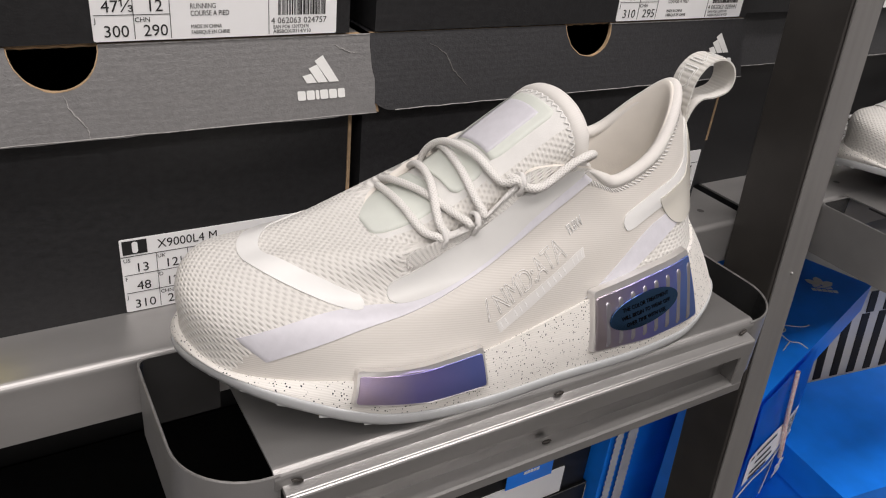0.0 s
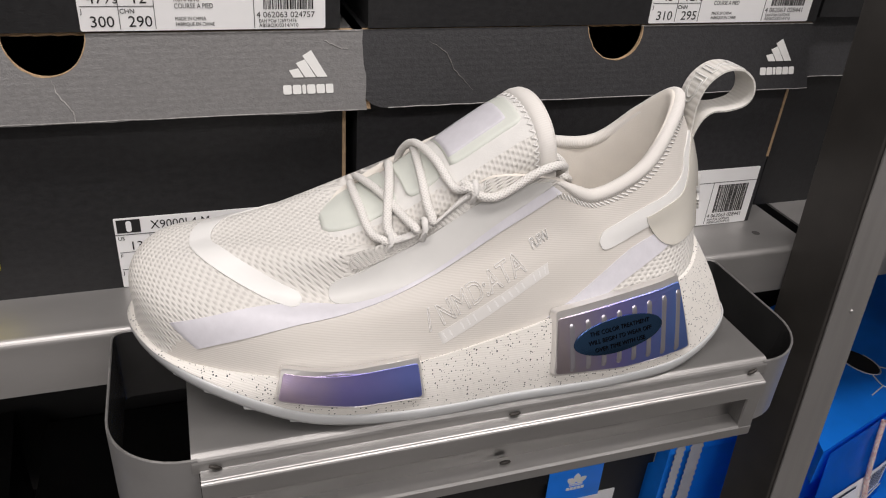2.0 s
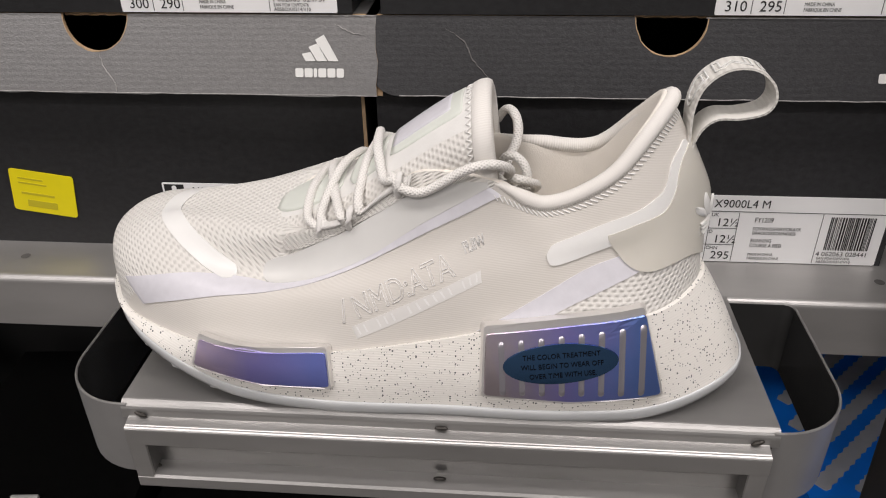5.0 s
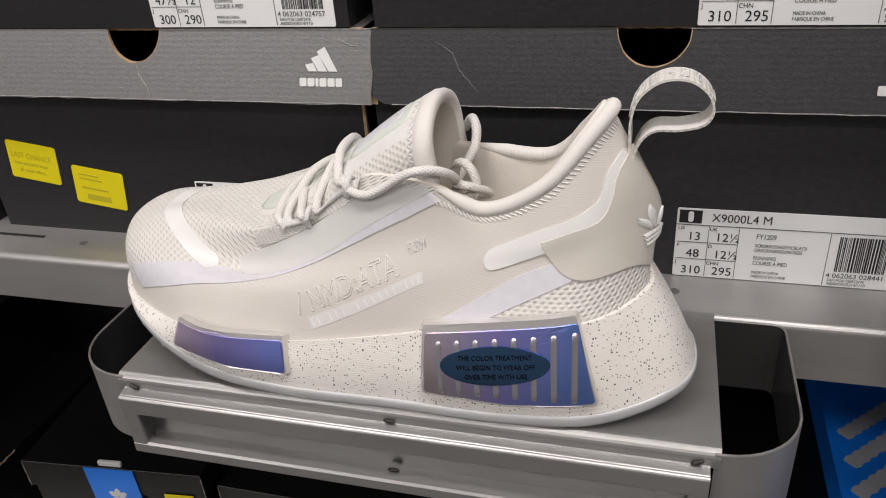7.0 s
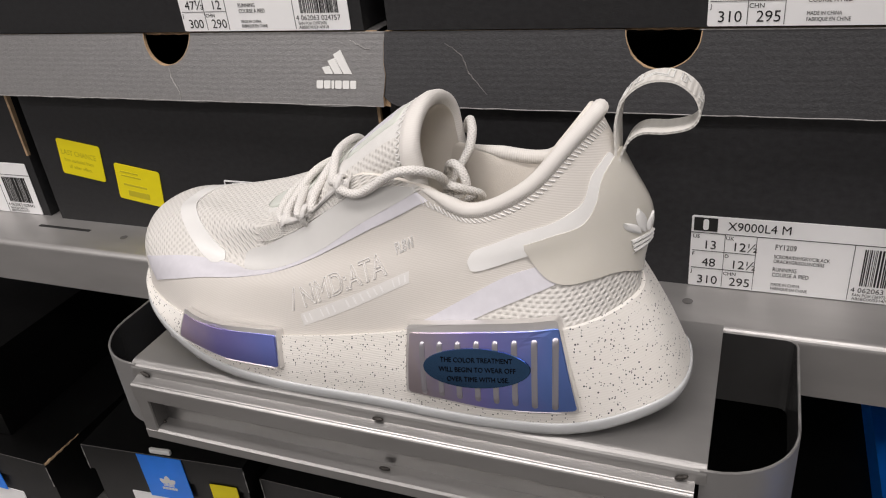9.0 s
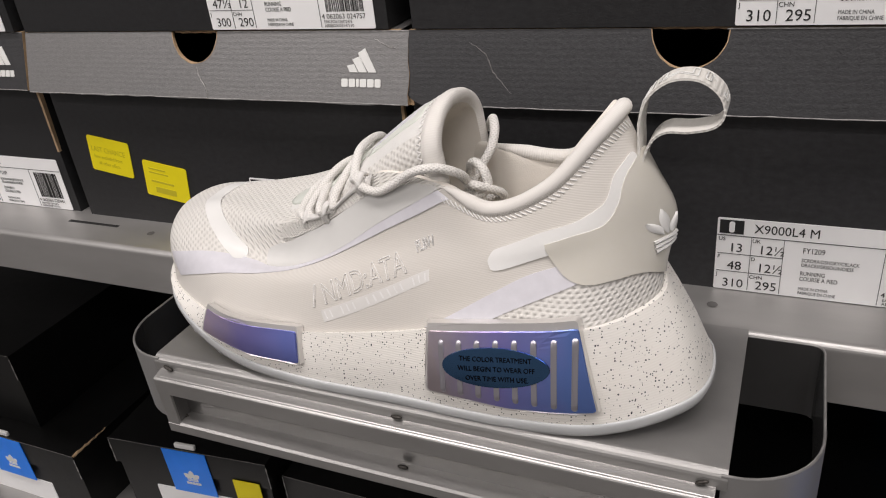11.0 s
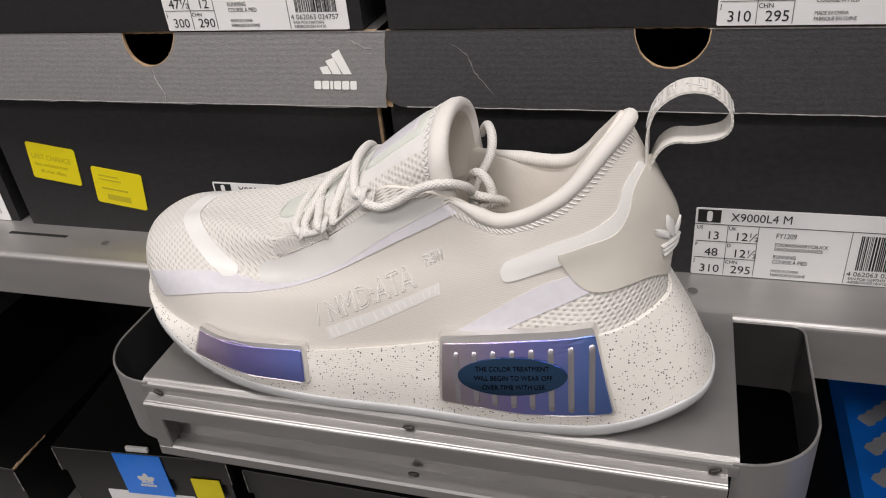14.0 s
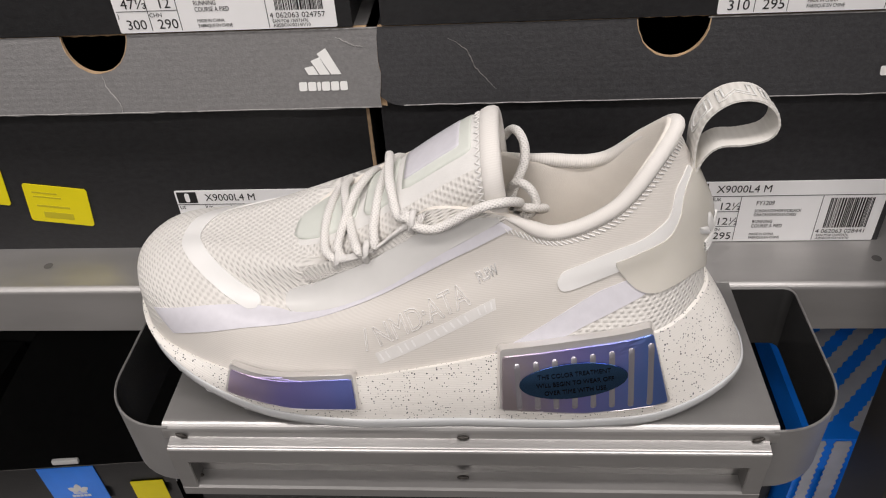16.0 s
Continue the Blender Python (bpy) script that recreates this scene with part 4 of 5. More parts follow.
def ribbon(at, center, width, height, along=60, across=6):
    """A strip of a width in metres along a centre line in (s, v)."""
    c = curve_points([(*p, 0) for p in center], along)
    ea, eb = [], []
    for i, p in enumerate(c):
        d = c[min(i + 1, along - 1)] - c[max(i - 1, 0)]
        e = 0.01
        o = Vector(at(p.x, p.y))
        js, jv = (Vector(at(p.x + e, p.y)) - o) / e, (Vector(at(p.x, p.y + e)) - o) / e
        t = js * d.x + jv * d.y
        side = surface_normal(at, p.x, p.y).cross(t).normalized()
        m = Matrix(((js.dot(js), js.dot(jv)), (js.dot(jv), jv.dot(jv)))).inverted()
        ds, dv = m @ Vector((side.dot(js), side.dot(jv)))
        w = width(i / (along - 1)) if callable(width) else width
        ea.append((p.x + ds * w, p.y + dv * w))
        eb.append((p.x - ds * w, p.y - dv * w))
    rows = []
    for i in range(along):
        row = []
        for k in range(-1, across + 2):
            w = min(max(k / across, 0), 1)
            s, v = ea[i][0] + (eb[i][0] - ea[i][0]) * w, ea[i][1] + (eb[i][1] - ea[i][1]) * w
            rim = k in (-1, across + 1) or i in (0, along - 1)
            row.append(lifted(at, s, v, -0.0004 if rim else height))
        rows.append(row)
    bm = grid(rows)
    bmesh.ops.recalc_face_normals(bm, faces=bm.faces[:])
    return bm


def pad(at, outline, levels, guess=(3.5, 0.5)):
    """A moulded piece on the outer side: an outline in (x, z) drawn in towards its middle, ring by ring, at the heights given."""
    cx, cz = sum(p[0] for p in outline) / len(outline), sum(p[1] for p in outline) / len(outline)
    rows = []
    for k, h in levels:
        rows.append([side_point(at, cx + (x - cx) * k, cz + (z - cz) * k, h, *guess) for x, z in outline])
    bm = grid(rows, closed_v=True)
    bm.verts.ensure_lookup_table()
    n = len(outline)
    bm.faces.new(bm.verts[-n:])
    bmesh.ops.recalc_face_normals(bm, faces=bm.faces[:])
    return bm


def round_corners(corners, r, steps=5):
    """A polygon with rounded corners and sides cut into short runs."""
    out = []
    n = len(corners)
    for i in range(n):
        p, c, q = Vector(corners[i - 1]), Vector(corners[i]), Vector(corners[(i + 1) % n])
        a, b = c + (p - c).normalized() * r, c + (q - c).normalized() * r
        out += [tuple(a * (1 - t) ** 2 + c * (2 * t * (1 - t)) + b * t ** 2) for t in (k / steps for k in range(steps + 1))]
        far = q + (c - q).normalized() * r
        out += [tuple(b.lerp(far, k / 8)) for k in range(1, 8)]
    return out


def capsule(x, z0, z1, r, lean=0.0, steps=6):
    out = [(x + r * math.cos(radians(180 * k / steps)), z1 + r * math.sin(radians(180 * k / steps))) for k in range(steps + 1)]
    out += [(x + lean + r * math.cos(radians(180 + 180 * k / steps)), z0 + r * math.sin(radians(180 + 180 * k / steps))) for k in range(steps + 1)]
    return out


def side_writing(name, text, size, at, origin, angle, mat, parent, height, outline=0.0, squeeze=1.0, align="LEFT", guess=(3.5, 0.5)):
    """Writing laid on the outer side of the shoe, running at an angle from an origin in (x, z)."""
    ob = lettering(name, text, size, Matrix(), mat, parent, 0.00005, align, outline, squeeze)
    ca, sa = math.cos(radians(angle)), math.sin(radians(angle))
    for vert in ob.data.vertices:
        a, b, c = vert.co
        vert.co = side_point(at, origin[0] + a * ca - b * sa, origin[1] + a * sa + b * ca, height + c, *guess)
    return ob


def woven(name, color, hole, pitch_u, pitch_v, depth, rough=0.8, uv=True, kind="lattice", speck=0.0):
    """Textile or foam in UV metres: a lattice of threads, a twill, or the fine ribs of moulded foam."""
    m = material(name, color, rough, spec=0.25)
    nodes, link = m.node_tree.nodes, m.node_tree.links.new
    bsdf = nodes["Principled BSDF"]
    bsdf.inputs["Sheen Weight"].default_value = 0.15

    def maths(op, a, b=None):
        n = nodes.new("ShaderNodeMath")
        n.operation = op
        for i, q in enumerate((a, b)):
            if q is None:
                continue
            if isinstance(q, (int, float)):
                n.inputs[i].default_value = q
            else:
                link(q, n.inputs[i])
        return n.outputs[0]

    coord, sep = nodes.new("ShaderNodeTexCoord"), nodes.new("ShaderNodeSeparateXYZ")
    blur = nodes.new("ShaderNodeTexNoise")
    blur.inputs["Scale"].default_value, blur.inputs["Detail"].default_value = 90.0, 3.0
    link(coord.outputs["Object"], blur.inputs["Vector"])
    link(coord.outputs["UV"], sep.inputs[0])
    if kind == "twill":
        link(coord.outputs["Object"], sep.inputs[0])
    wobble = maths("MULTIPLY", maths("SUBTRACT", blur.outputs[0], 0.5), 0.6)
    u = maths("MULTIPLY", sep.outputs[0], 2 * math.pi / pitch_u)
    v = maths("MULTIPLY", sep.outputs[2 if kind == "twill" else 1], 2 * math.pi / pitch_v)
    if kind == "lattice":
        row = maths("MULTIPLY", maths("FLOOR", maths("MULTIPLY", sep.outputs[1], 1 / pitch_v)), math.pi)
        bead = maths("ADD", maths("MULTIPLY", maths("COSINE", maths("ADD", maths("ADD", u, row), wobble)), 0.5), 0.5)
        groove = maths("ABSOLUTE", maths("SINE", maths("MULTIPLY", v, 0.5)))
        h = maths("SUBTRACT", 1.0, maths("MULTIPLY", maths("POWER", bead, 1.3), maths("POWER", groove, 1.3)))
    elif kind == "twill":
        h = maths("ADD", maths("MULTIPLY", maths("SINE", maths("ADD", v, maths("MULTIPLY", u, 0.35))), 0.5), 0.5)
    else:
        h = maths("ADD", maths("MULTIPLY", maths("SINE", maths("ADD", v, maths("MULTIPLY", wobble, 9.0))), 0.5), 0.5)
    fine = nodes.new("ShaderNodeTexNoise")
    fine.inputs["Scale"].default_value = 2200.0
    link(coord.outputs["Object"], fine.inputs["Vector"])
    bump = nodes.new("ShaderNodeBump")
    bump.inputs["Strength"].default_value, bump.inputs["Distance"].default_value = 1.0, depth
    relief = maths("ADD", h, maths("MULTIPLY", fine.outputs[0], 0.25))
    if kind == "ribs":
        relief = maths("ADD", relief, maths("MULTIPLY", blur.outputs[0], 14.0))
    link(relief, bump.inputs["Height"])
    link(bump.outputs[0], bsdf.inputs["Normal"])
    # Hollows are coloured darker: painted shade, and in mesh the lining behind.
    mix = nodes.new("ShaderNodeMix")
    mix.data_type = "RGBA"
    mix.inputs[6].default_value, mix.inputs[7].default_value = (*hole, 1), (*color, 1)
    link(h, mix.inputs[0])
    out = mix.outputs[2]
    stain = nodes.new("ShaderNodeTexNoise")
    stain.inputs["Scale"].default_value, stain.inputs["Detail"].default_value = 35.0, 5.0
    link(coord.outputs["Object"], stain.inputs["Vector"])
    tint = nodes.new("ShaderNodeMix")
    tint.data_type, tint.blend_type = "RGBA", "MULTIPLY"
    tint.inputs[7].default_value = (0.93, 0.91, 0.87, 1)
    link(maths("MULTIPLY", stain.outputs[0], 0.6), tint.inputs[0])
    link(out, tint.inputs[6])
    out = tint.outputs[2]
    if speck:
        cells = nodes.new("ShaderNodeTexVoronoi")
        cells.inputs["Scale"].default_value = speck
        link(coord.outputs["Object"], cells.inputs["Vector"])
        split = nodes.new("ShaderNodeSeparateColor")
        link(cells.outputs["Color"], split.inputs[0])
        small = maths("LESS_THAN", cells.outputs["Distance"], maths("MULTIPLY", maths("SUBTRACT", split.outputs[0], 0.30), 0.52))
        dark = nodes.new("ShaderNodeMix")
        dark.data_type = "RGBA"
        dark.inputs[7].default_value = (0.03, 0.035, 0.045, 1)
        link(small, dark.inputs[0])
        link(out, dark.inputs[6])
        out = dark.outputs[2]
    link(out, bsdf.inputs["Base Color"])
    return m


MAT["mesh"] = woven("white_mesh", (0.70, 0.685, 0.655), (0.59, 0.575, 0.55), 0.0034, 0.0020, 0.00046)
MAT["knit"] = woven("fine_knit", (0.62, 0.595, 0.56), (0.590, 0.565, 0.53), 0.0030, 0.0009, 0.000035, kind="twill")
MAT["foam"] = woven("speckled_foam", (0.78, 0.76, 0.725), (0.75, 0.73, 0.69), 0.01, 0.0011, 0.000045, rough=0.55, kind="ribs", speck=900)
MAT["rib"] = woven("ribbed_binding", (0.74, 0.72, 0.69), (0.66, 0.635, 0.60), 0.0011, 0.05, 0.00014)
MAT["satin"] = material("satin_film", (0.64, 0.63, 0.67), 0.42, spec=0.45, vary=0.05, scale=200, bump=0.1, bump_scale=700)
MAT["smooth"] = material("smooth_film", (0.75, 0.745, 0.725), 0.42, vary=0.03, scale=60, bump=0.05, bump_scale=900)
MAT["grey_film"] = material("frosted_film", (0.63, 0.625, 0.605), 0.44, vary=0.05, scale=45, spec=0.35, bump=0.04, bump_scale=500)
MAT["tpu"] = material("milky_rubber", (0.62, 0.595, 0.535), 0.26, vary=0.06, scale=30, subsurface=0.25, coat=0.1)
MAT["outsole"] = material("clear_rubber", (0.50, 0.51, 0.515), 0.25, vary=0.06, scale=60, subsurface=0.2)
MAT["cord_weave"] = woven("lace_braid", (0.80, 0.785, 0.76), (0.66, 0.645, 0.62), 0.00165, 0.00095, 0.00026)
MAT["lace"] = material("braided_lace", (0.70, 0.685, 0.66), 0.75, spec=0.25, vary=0.05, scale=300, bump=0.9, bump_scale=1400)
MAT["lining"] = material("lining_fabric", (0.72, 0.68, 0.62), 0.85, spec=0.2, vary=0.08, scale=40, bump=0.3, bump_scale=1500)
MAT["green_film"] = material("pale_green_film", (0.655, 0.68, 0.625), 0.5, vary=0.05, scale=60, bump=0.15, bump_scale=900)
MAT["crown"] = material("smooth_tongue_knit", (0.70, 0.69, 0.665), 0.7, spec=0.25, vary=0.05, scale=120, bump=0.35, bump_scale=1500, bump_stretch=(1, 3, 1))
MAT["stitch"] = material("white_stitching", (0.73, 0.72, 0.70), 0.5)
MAT["webbing"] = woven("woven_webbing", (0.71, 0.695, 0.665), (0.63, 0.615, 0.585), 0.0020, 0.0011, 0.0003)


def iridescent(name, x0, x1, colours):
    """Metallised plastic; its shifting reflections are painted as colours along the piece, with cloudy patches."""
    m = material(name, colours[1], 0.36, 1.0)
    nodes, link = m.node_tree.nodes, m.node_tree.links.new
    bsdf = nodes["Principled BSDF"]
    coord, n, sep, span, add = (nodes.new("ShaderNode" + k) for k in ("TexCoord", "TexNoise", "SeparateXYZ", "MapRange", "Math"))
    n.inputs["Scale"].default_value, n.inputs["Detail"].default_value = 38.0, 3.0
    link(coord.outputs["Object"], n.inputs["Vector"])
    link(coord.outputs["Object"], sep.inputs[0])
    link(sep.outputs[0], span.inputs[0])
    for k, q in enumerate((x0, x1, -0.25, 0.75)):
        span.inputs[k + 1].default_value = q
    add.operation = "ADD"
    link(span.outputs[0], add.inputs[0])
    half = nodes.new("ShaderNodeMath")
    half.operation = "MULTIPLY"
    half.inputs[1].default_value = 0.5
    link(n.outputs[0], half.inputs[0])
    link(half.outputs[0], add.inputs[1])
    ramp = nodes.new("ShaderNodeValToRGB")
    ramp.color_ramp.elements[0].position, ramp.color_ramp.elements[0].color = 0.12, (*colours[0], 1)
    ramp.color_ramp.elements[1].position, ramp.color_ramp.elements[1].color = 0.85, (*colours[2], 1)
    ramp.color_ramp.elements.new(0.45).color = (*colours[1], 1)
    link(add.outputs[0], ramp.inputs[0])
    link(ramp.outputs[0], bsdf.inputs["Base Color"])
    bsdf.inputs["Coat Weight"].default_value = 0.4
    bsdf.inputs["Coat Roughness"].default_value = 0.06
    return m


MAT["plug"] = iridescent("iridescent_heel_plug", 0.015, 0.095, ((0.60, 0.52, 0.56), (0.40, 0.36, 0.86), (0.22, 0.36, 0.90)))
MAT["plug_front"] = iridescent("iridescent_front_plug", -0.11, -0.045, ((0.74, 0.60, 0.80), (0.42, 0.38, 0.92), (0.28, 0.34, 0.92)))
MAT["chrome"] = material("silvered_plastic", (0.78, 0.76, 0.74), 0.34, 0.75, vary=0.05, scale=60)
MAT["sticker"] = material("dark_sticker", (0.070, 0.15, 0.29), 0.14, 1.0)


def band_v(s):
    return lerp_knots(((3.9, 3.0), (4.15, 2.5), (4.69, 2.24), (5.0, 2.02), (5.38, 1.72), (5.67, 1.45), (6.19, 1.35), (6.67, 1.15), (7.33, 0.75), (7.8, 0.1)), s)


def heel_v(s):
    return lerp_knots(((0.0, 0.3), (1.5, 0.5), (2.07, 0.78), (2.39, 0.68), (2.74, 0.42), (3.08, 0.1), (3.35, 0.0)), s)


def fabric(s, v):
    """Which fabric covers the upper there: 0 open mesh, 1 fine knit."""
    sl = s if s <= 9 else (17 - s) * 9 / 8
    if sl < 3.35 and v < heel_v(sl):
        return 0
    if sl >= 7.8 or (sl > 3.9 and v > band_v(sl)):
        return 0
    return 1


def sneaker(label):
    shoe = thing("sneaker", label, "sneaker")
    S = [17 * k / 204 for k in range(205)]
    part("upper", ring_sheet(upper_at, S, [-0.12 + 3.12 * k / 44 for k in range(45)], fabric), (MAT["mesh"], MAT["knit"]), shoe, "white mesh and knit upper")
    part("midsole", ring_sheet(sole_at, S, [k / 22 for k in range(23)]), MAT["foam"], shoe, "white foam midsole with dark specks")
    # rim that closes the midsole against the upper
    inner = lambda s, v: tuple(a + (b - a) * v for a, b in zip(sole_at(s, 1.0), [c + d for c, d in zip(upper_at(s, 0.1), (0, 0, -0.002))]))
    part("midsole_rim", ring_sheet(inner, S, [0, 0.5, 1.0]), MAT["foam"], shoe)

    # outsole: a thin clear layer with small lugs
    def outsole_at(s, v):
        w = Vector(spline(RINGS["wide"], s, True))
        c = Vector((0.0, 0.052, w.z))
        out = (w - c).normalized()
        prof = ((0.0, 0.0003), (0.0010, 0.0), (0.0014, -0.0022), (0.0004, -0.0055), (-0.004, -0.0062), (-0.012, -0.0060))
        k = min(int(v), 4)
        f = v - k
        a, b = prof[k], prof[k + 1]
        return tuple(w + out * (a[0] + (b[0] - a[0]) * f) + Vector((0, 0, a[1] + (b[1] - a[1]) * f)))

    bm = ring_sheet(outsole_at, S, [0, 0.5, 1, 1.5, 2, 2.5, 3, 3.5, 4, 5])
    sole_ob = part("outsole", bm, MAT["outsole"], shoe, "translucent rubber outsole with small lugs")
    bm = bmesh.new()
    bm.faces.new([bm.verts.new(outsole_at(s, 5)) for s in S[:-1]])
    part("outsole_floor", bm, MAT["outsole"], sole_ob)
    for s in np.arange(5.5, 12.6, 0.52):
        a, b = Vector(outsole_at(s, 2.2)), Vector(outsole_at(s + 0.16, 2.2))
        d, mid = (b - a).normalized(), (a + b) / 2
        bm = bmesh.new()
        add_box(bm, -0.0050, 0.0050, 0.0006, 0.004, -0.0026, 0.0004, 0.0006)
        lug = part("lug", bm, MAT["outsole"], sole_ob)
        lug.matrix_basis = Matrix.Translation(mid) @ pose(0, 0, 0, 0, 0, math.degrees(math.atan2(d.y, d.x)) + 180)

    # inside
    def lining_at(s, v):
        e = Vector(spline(RINGS["edge"], s, True))
        c = Vector((0.04, 0.052, e.z)) if e.x > -0.0 else Vector((0.0, 0.054, e.z))
        into = (c - e)
        into.z = 0
        into = into.normalized()
        rows = (e, e + into * 0.004 + Vector((0, 0, -0.002)), Vector((e.x, e.y, 0)) + into * 0.006 + Vector((0, 0, 1.072 + (e.z - 1.088) * 0.5)), Vector((e.x, e.y, 1.062)) + into * 0.007)
        return spline([tuple(q) for q in rows], v, False)

    part("lining", ring_sheet(lining_at, S, [3 * k / 12 for k in range(13)]), MAT["lining"], shoe, "pale beige fabric lining")
    bm = bmesh.new()
    bm.faces.new([bm.verts.new(lining_at(s, 2.9)) for s in S[:-1]])
    part("insole", bm, MAT["lining"], shoe)
    # padded collar and its stitching
    path = [Vector(upper_at(s, 2.93)) + Vector((0, 0.0012 * (1 if s > 0 else -1) * min(1, abs(s)), 0.0004)) for s in [3.98 - 7.3 * k / 110 for k in range(111)]]
    bm = sweep(path, lambda t: 0.0034 * min(1.0, 0.25 + 9 * min(t, 1 - t)), 12, 1.0)
    layer = bm.loops.layers.uv.new("UVMap")
    for f in bm.faces:
        for loop in f.loops:
            loop[layer].uv = ((loop.vert.index // 12) * 0.0022, 0)
    bm.verts.index_update()
    for f in bm.faces:
        for loop in f.loops:
            loop[layer].uv = ((loop.vert.index // 12) * 0.0022, (loop.vert.index % 12) * 0.002)
    collar = part("collar", bm, MAT["rib"], shoe, "padded ribbed collar edge", smooth=True)
    bm = bmesh.new()
    for k in range(46):
        s = 3.86 - 3.75 * k / 46
        wide = 0.042 if k % 2 else -0.042
        sweep([lifted(upper_at, s + wide * q, 2.68 + 0.11 * (q + 1) / 2 if k % 2 else 2.79 - 0.11 * (q + 1) / 2, 0.0001 + 0.0002 * (1 - q * q)) for q in (-1, -0.4, 0.4, 1)], 0.00034, 6, bm=bm)
    part("zigzag_stitching", bm, MAT["stitch"], collar, "white zigzag stitching", smooth=True)

    # overlays on the upper
    toe = [(6.32, 1.60), (6.66, 1.73), (7.15, 1.88), (7.76, 1.97), (8.6, 2.02), (9.4, 2.02), (10.2, 1.96), (10.8, 1.82), (11.4, 1.64), (11.8, 1.50)]
    part("toe_strip", ribbon(upper_at, toe, lambda t: 0.0046 * min(1, (1e-3 + 22 * min(t, 1 - t)) ** 0.5), 0.0007, 90), MAT["smooth"], shoe, "smooth white toe strip", smooth=True)
    band_top = [(7.78, 0.68), (7.33, 0.95), (6.67, 1.38), (6.19, 1.66), (5.80, 1.58), (5.38, 1.77), (5.0, 2.05), (4.69, 2.28), (4.3, 2.56), (3.95, 2.90)]
    band_low = [(7.40, 0.30), (6.97, 0.55), (6.33, 0.86), (5.78, 1.09), (5.48, 1.37), (5.24, 1.67), (4.89, 1.98), (4.56, 2.17), (4.15, 2.42), (3.74, 2.82)]
    part("side_band", strip(upper_at, band_top, band_low, 0.0005, 70, 8), MAT["satin"], shoe, "shiny white film band", smooth=True)
    film_top = [(6.17, 1.89), (6.33, 2.17), (6.19, 2.37), (6.0, 2.58), (5.45, 2.62), (4.98, 2.72), (4.65, 2.82), (4.26, 2.91), (4.02, 2.96)]
    film_low = [(6.10, 1.79), (5.85, 1.58), (5.54, 1.66), (5.24, 1.85), (4.95, 2.06), (4.69, 2.28), (4.45, 2.45), (4.19, 2.66), (3.97, 2.90)]
    part("eyestay_film", strip(upper_at, film_top, film_low, 0.0006, 60, 8), MAT["grey_film"], shoe, "frosted grey film along the eyelets", smooth=True)
    web_top = [(6.90, 2.66), (6.80, 2.93), (6.45, 2.97), (6.05, 2.97), (5.65, 2.97), (5.30, 2.97), (5.06, 2.97)]
    web_low = [(6.40, 2.38), (6.22, 2.45), (6.02, 2.58), (5.70, 2.64), (5.40, 2.64), (5.15, 2.66), (4.92, 2.76)]
    part("eyelet_webbing", strip(upper_at, web_top, web_low, 0.0008, 50, 6), MAT["webbing"], shoe, "woven eyelet tape", smooth=True)
    bm = bmesh.new()
    for k in range(46):
        s = 6.9 - 1.85 * k / 45
        sweep([lifted(upper_at, s, 2.99, 0.0012), lifted(upper_at, s - 0.04, 2.93, 0.0020), lifted(upper_at, s - 0.06, 2.86, 0.0013)], 0.0006, 5, bm=bm)
    part("overlock_stitching", bm, MAT["lace"], shoe, smooth=True)
    part("rear_band", strip(upper_at, [(3.66, 0.03), (3.40, 0.22), (3.04, 0.55), (2.64, 0.90), (2.23, 1.05)], [(3.27, 0.01), (3.08, 0.02), (2.74, 0.30), (2.39, 0.53), (2.05, 0.68)], 0.0005), MAT["satin"], shoe, "shiny white film band", smooth=True)
    tab_top = [(3.10, 1.85), (2.91, 2.06), (2.35, 2.21), (1.64, 2.05), (1.33, 2.02), (1.02, 2.26), (0.68, 2.36), (0.40, 2.42)]
    tab_low = [(3.10, 1.25), (2.95, 1.09), (2.41, 1.42), (1.76, 1.50), (1.31, 1.55), (0.95, 1.92), (0.62, 2.13), (0.36, 2.24)]
    part("side_tab", strip(upper_at, tab_top, tab_low, 0.0007, 90, 8, caps=(0.07, 0.05)), MAT["smooth"], shoe, "smooth white side tab", smooth=True)
    near_top = [(2.37, 1.90), (2.12, 1.87), (1.92, 1.83), (1.51, 1.63), (1.18, 1.80), (0.92, 2.08), (0.59, 2.24)]
    near_low = [(2.37, 1.80), (2.34, 1.17), (2.22, 0.81), (1.99, 0.63), (1.60, 0.56), (1.20, 0.47), (0.60, 0.22)]
    tpu_top = near_top + [(0.0, 2.36)] + [(-s, v) for s, v in near_top[::-1]]
    tpu_low = near_low + [(0.0, 0.10)] + [(-s, v) for s, v in near_low[::-1]]
    counter = part("heel_counter", strip(upper_at, tpu_top, tpu_low, 0.0011, 100, 14), MAT["tpu"], shoe, "milky translucent heel counter", smooth=True)
    bm = bmesh.new()
    for k, (a0, reach) in enumerate(((-0.30, 0.26), (0.0, 0.42), (0.30, 0.26))):
        rows = []
        for t in (k2 / 8 for k2 in range(9)):
            w = 0.13 * math.sin(math.pi * min(1, 0.08 + t * 0.9))
            rows.append([lifted(upper_at, a0 * (0.4 + 0.9 * t) + 0.50 + w * q, 0.86 + reach * t * 1.1, 0.0013 + 0.0009 * (1 - q * q)) for q in (-1, -0.5, 0, 0.5, 1)])
        grid(rows, bm=bm)
    for k in range(3):
        sweep([lifted(upper_at, 0.14 + 0.72 * t / 8, 0.78 - 0.07 * k, 0.0015) for t in range(9)], 0.0008, 6, bm=bm)
    bmesh.ops.recalc_face_normals(bm, faces=bm.faces[:])
    part("heel_emblem", bm, MAT["smooth"], counter, "raised white emblem", smooth=True)

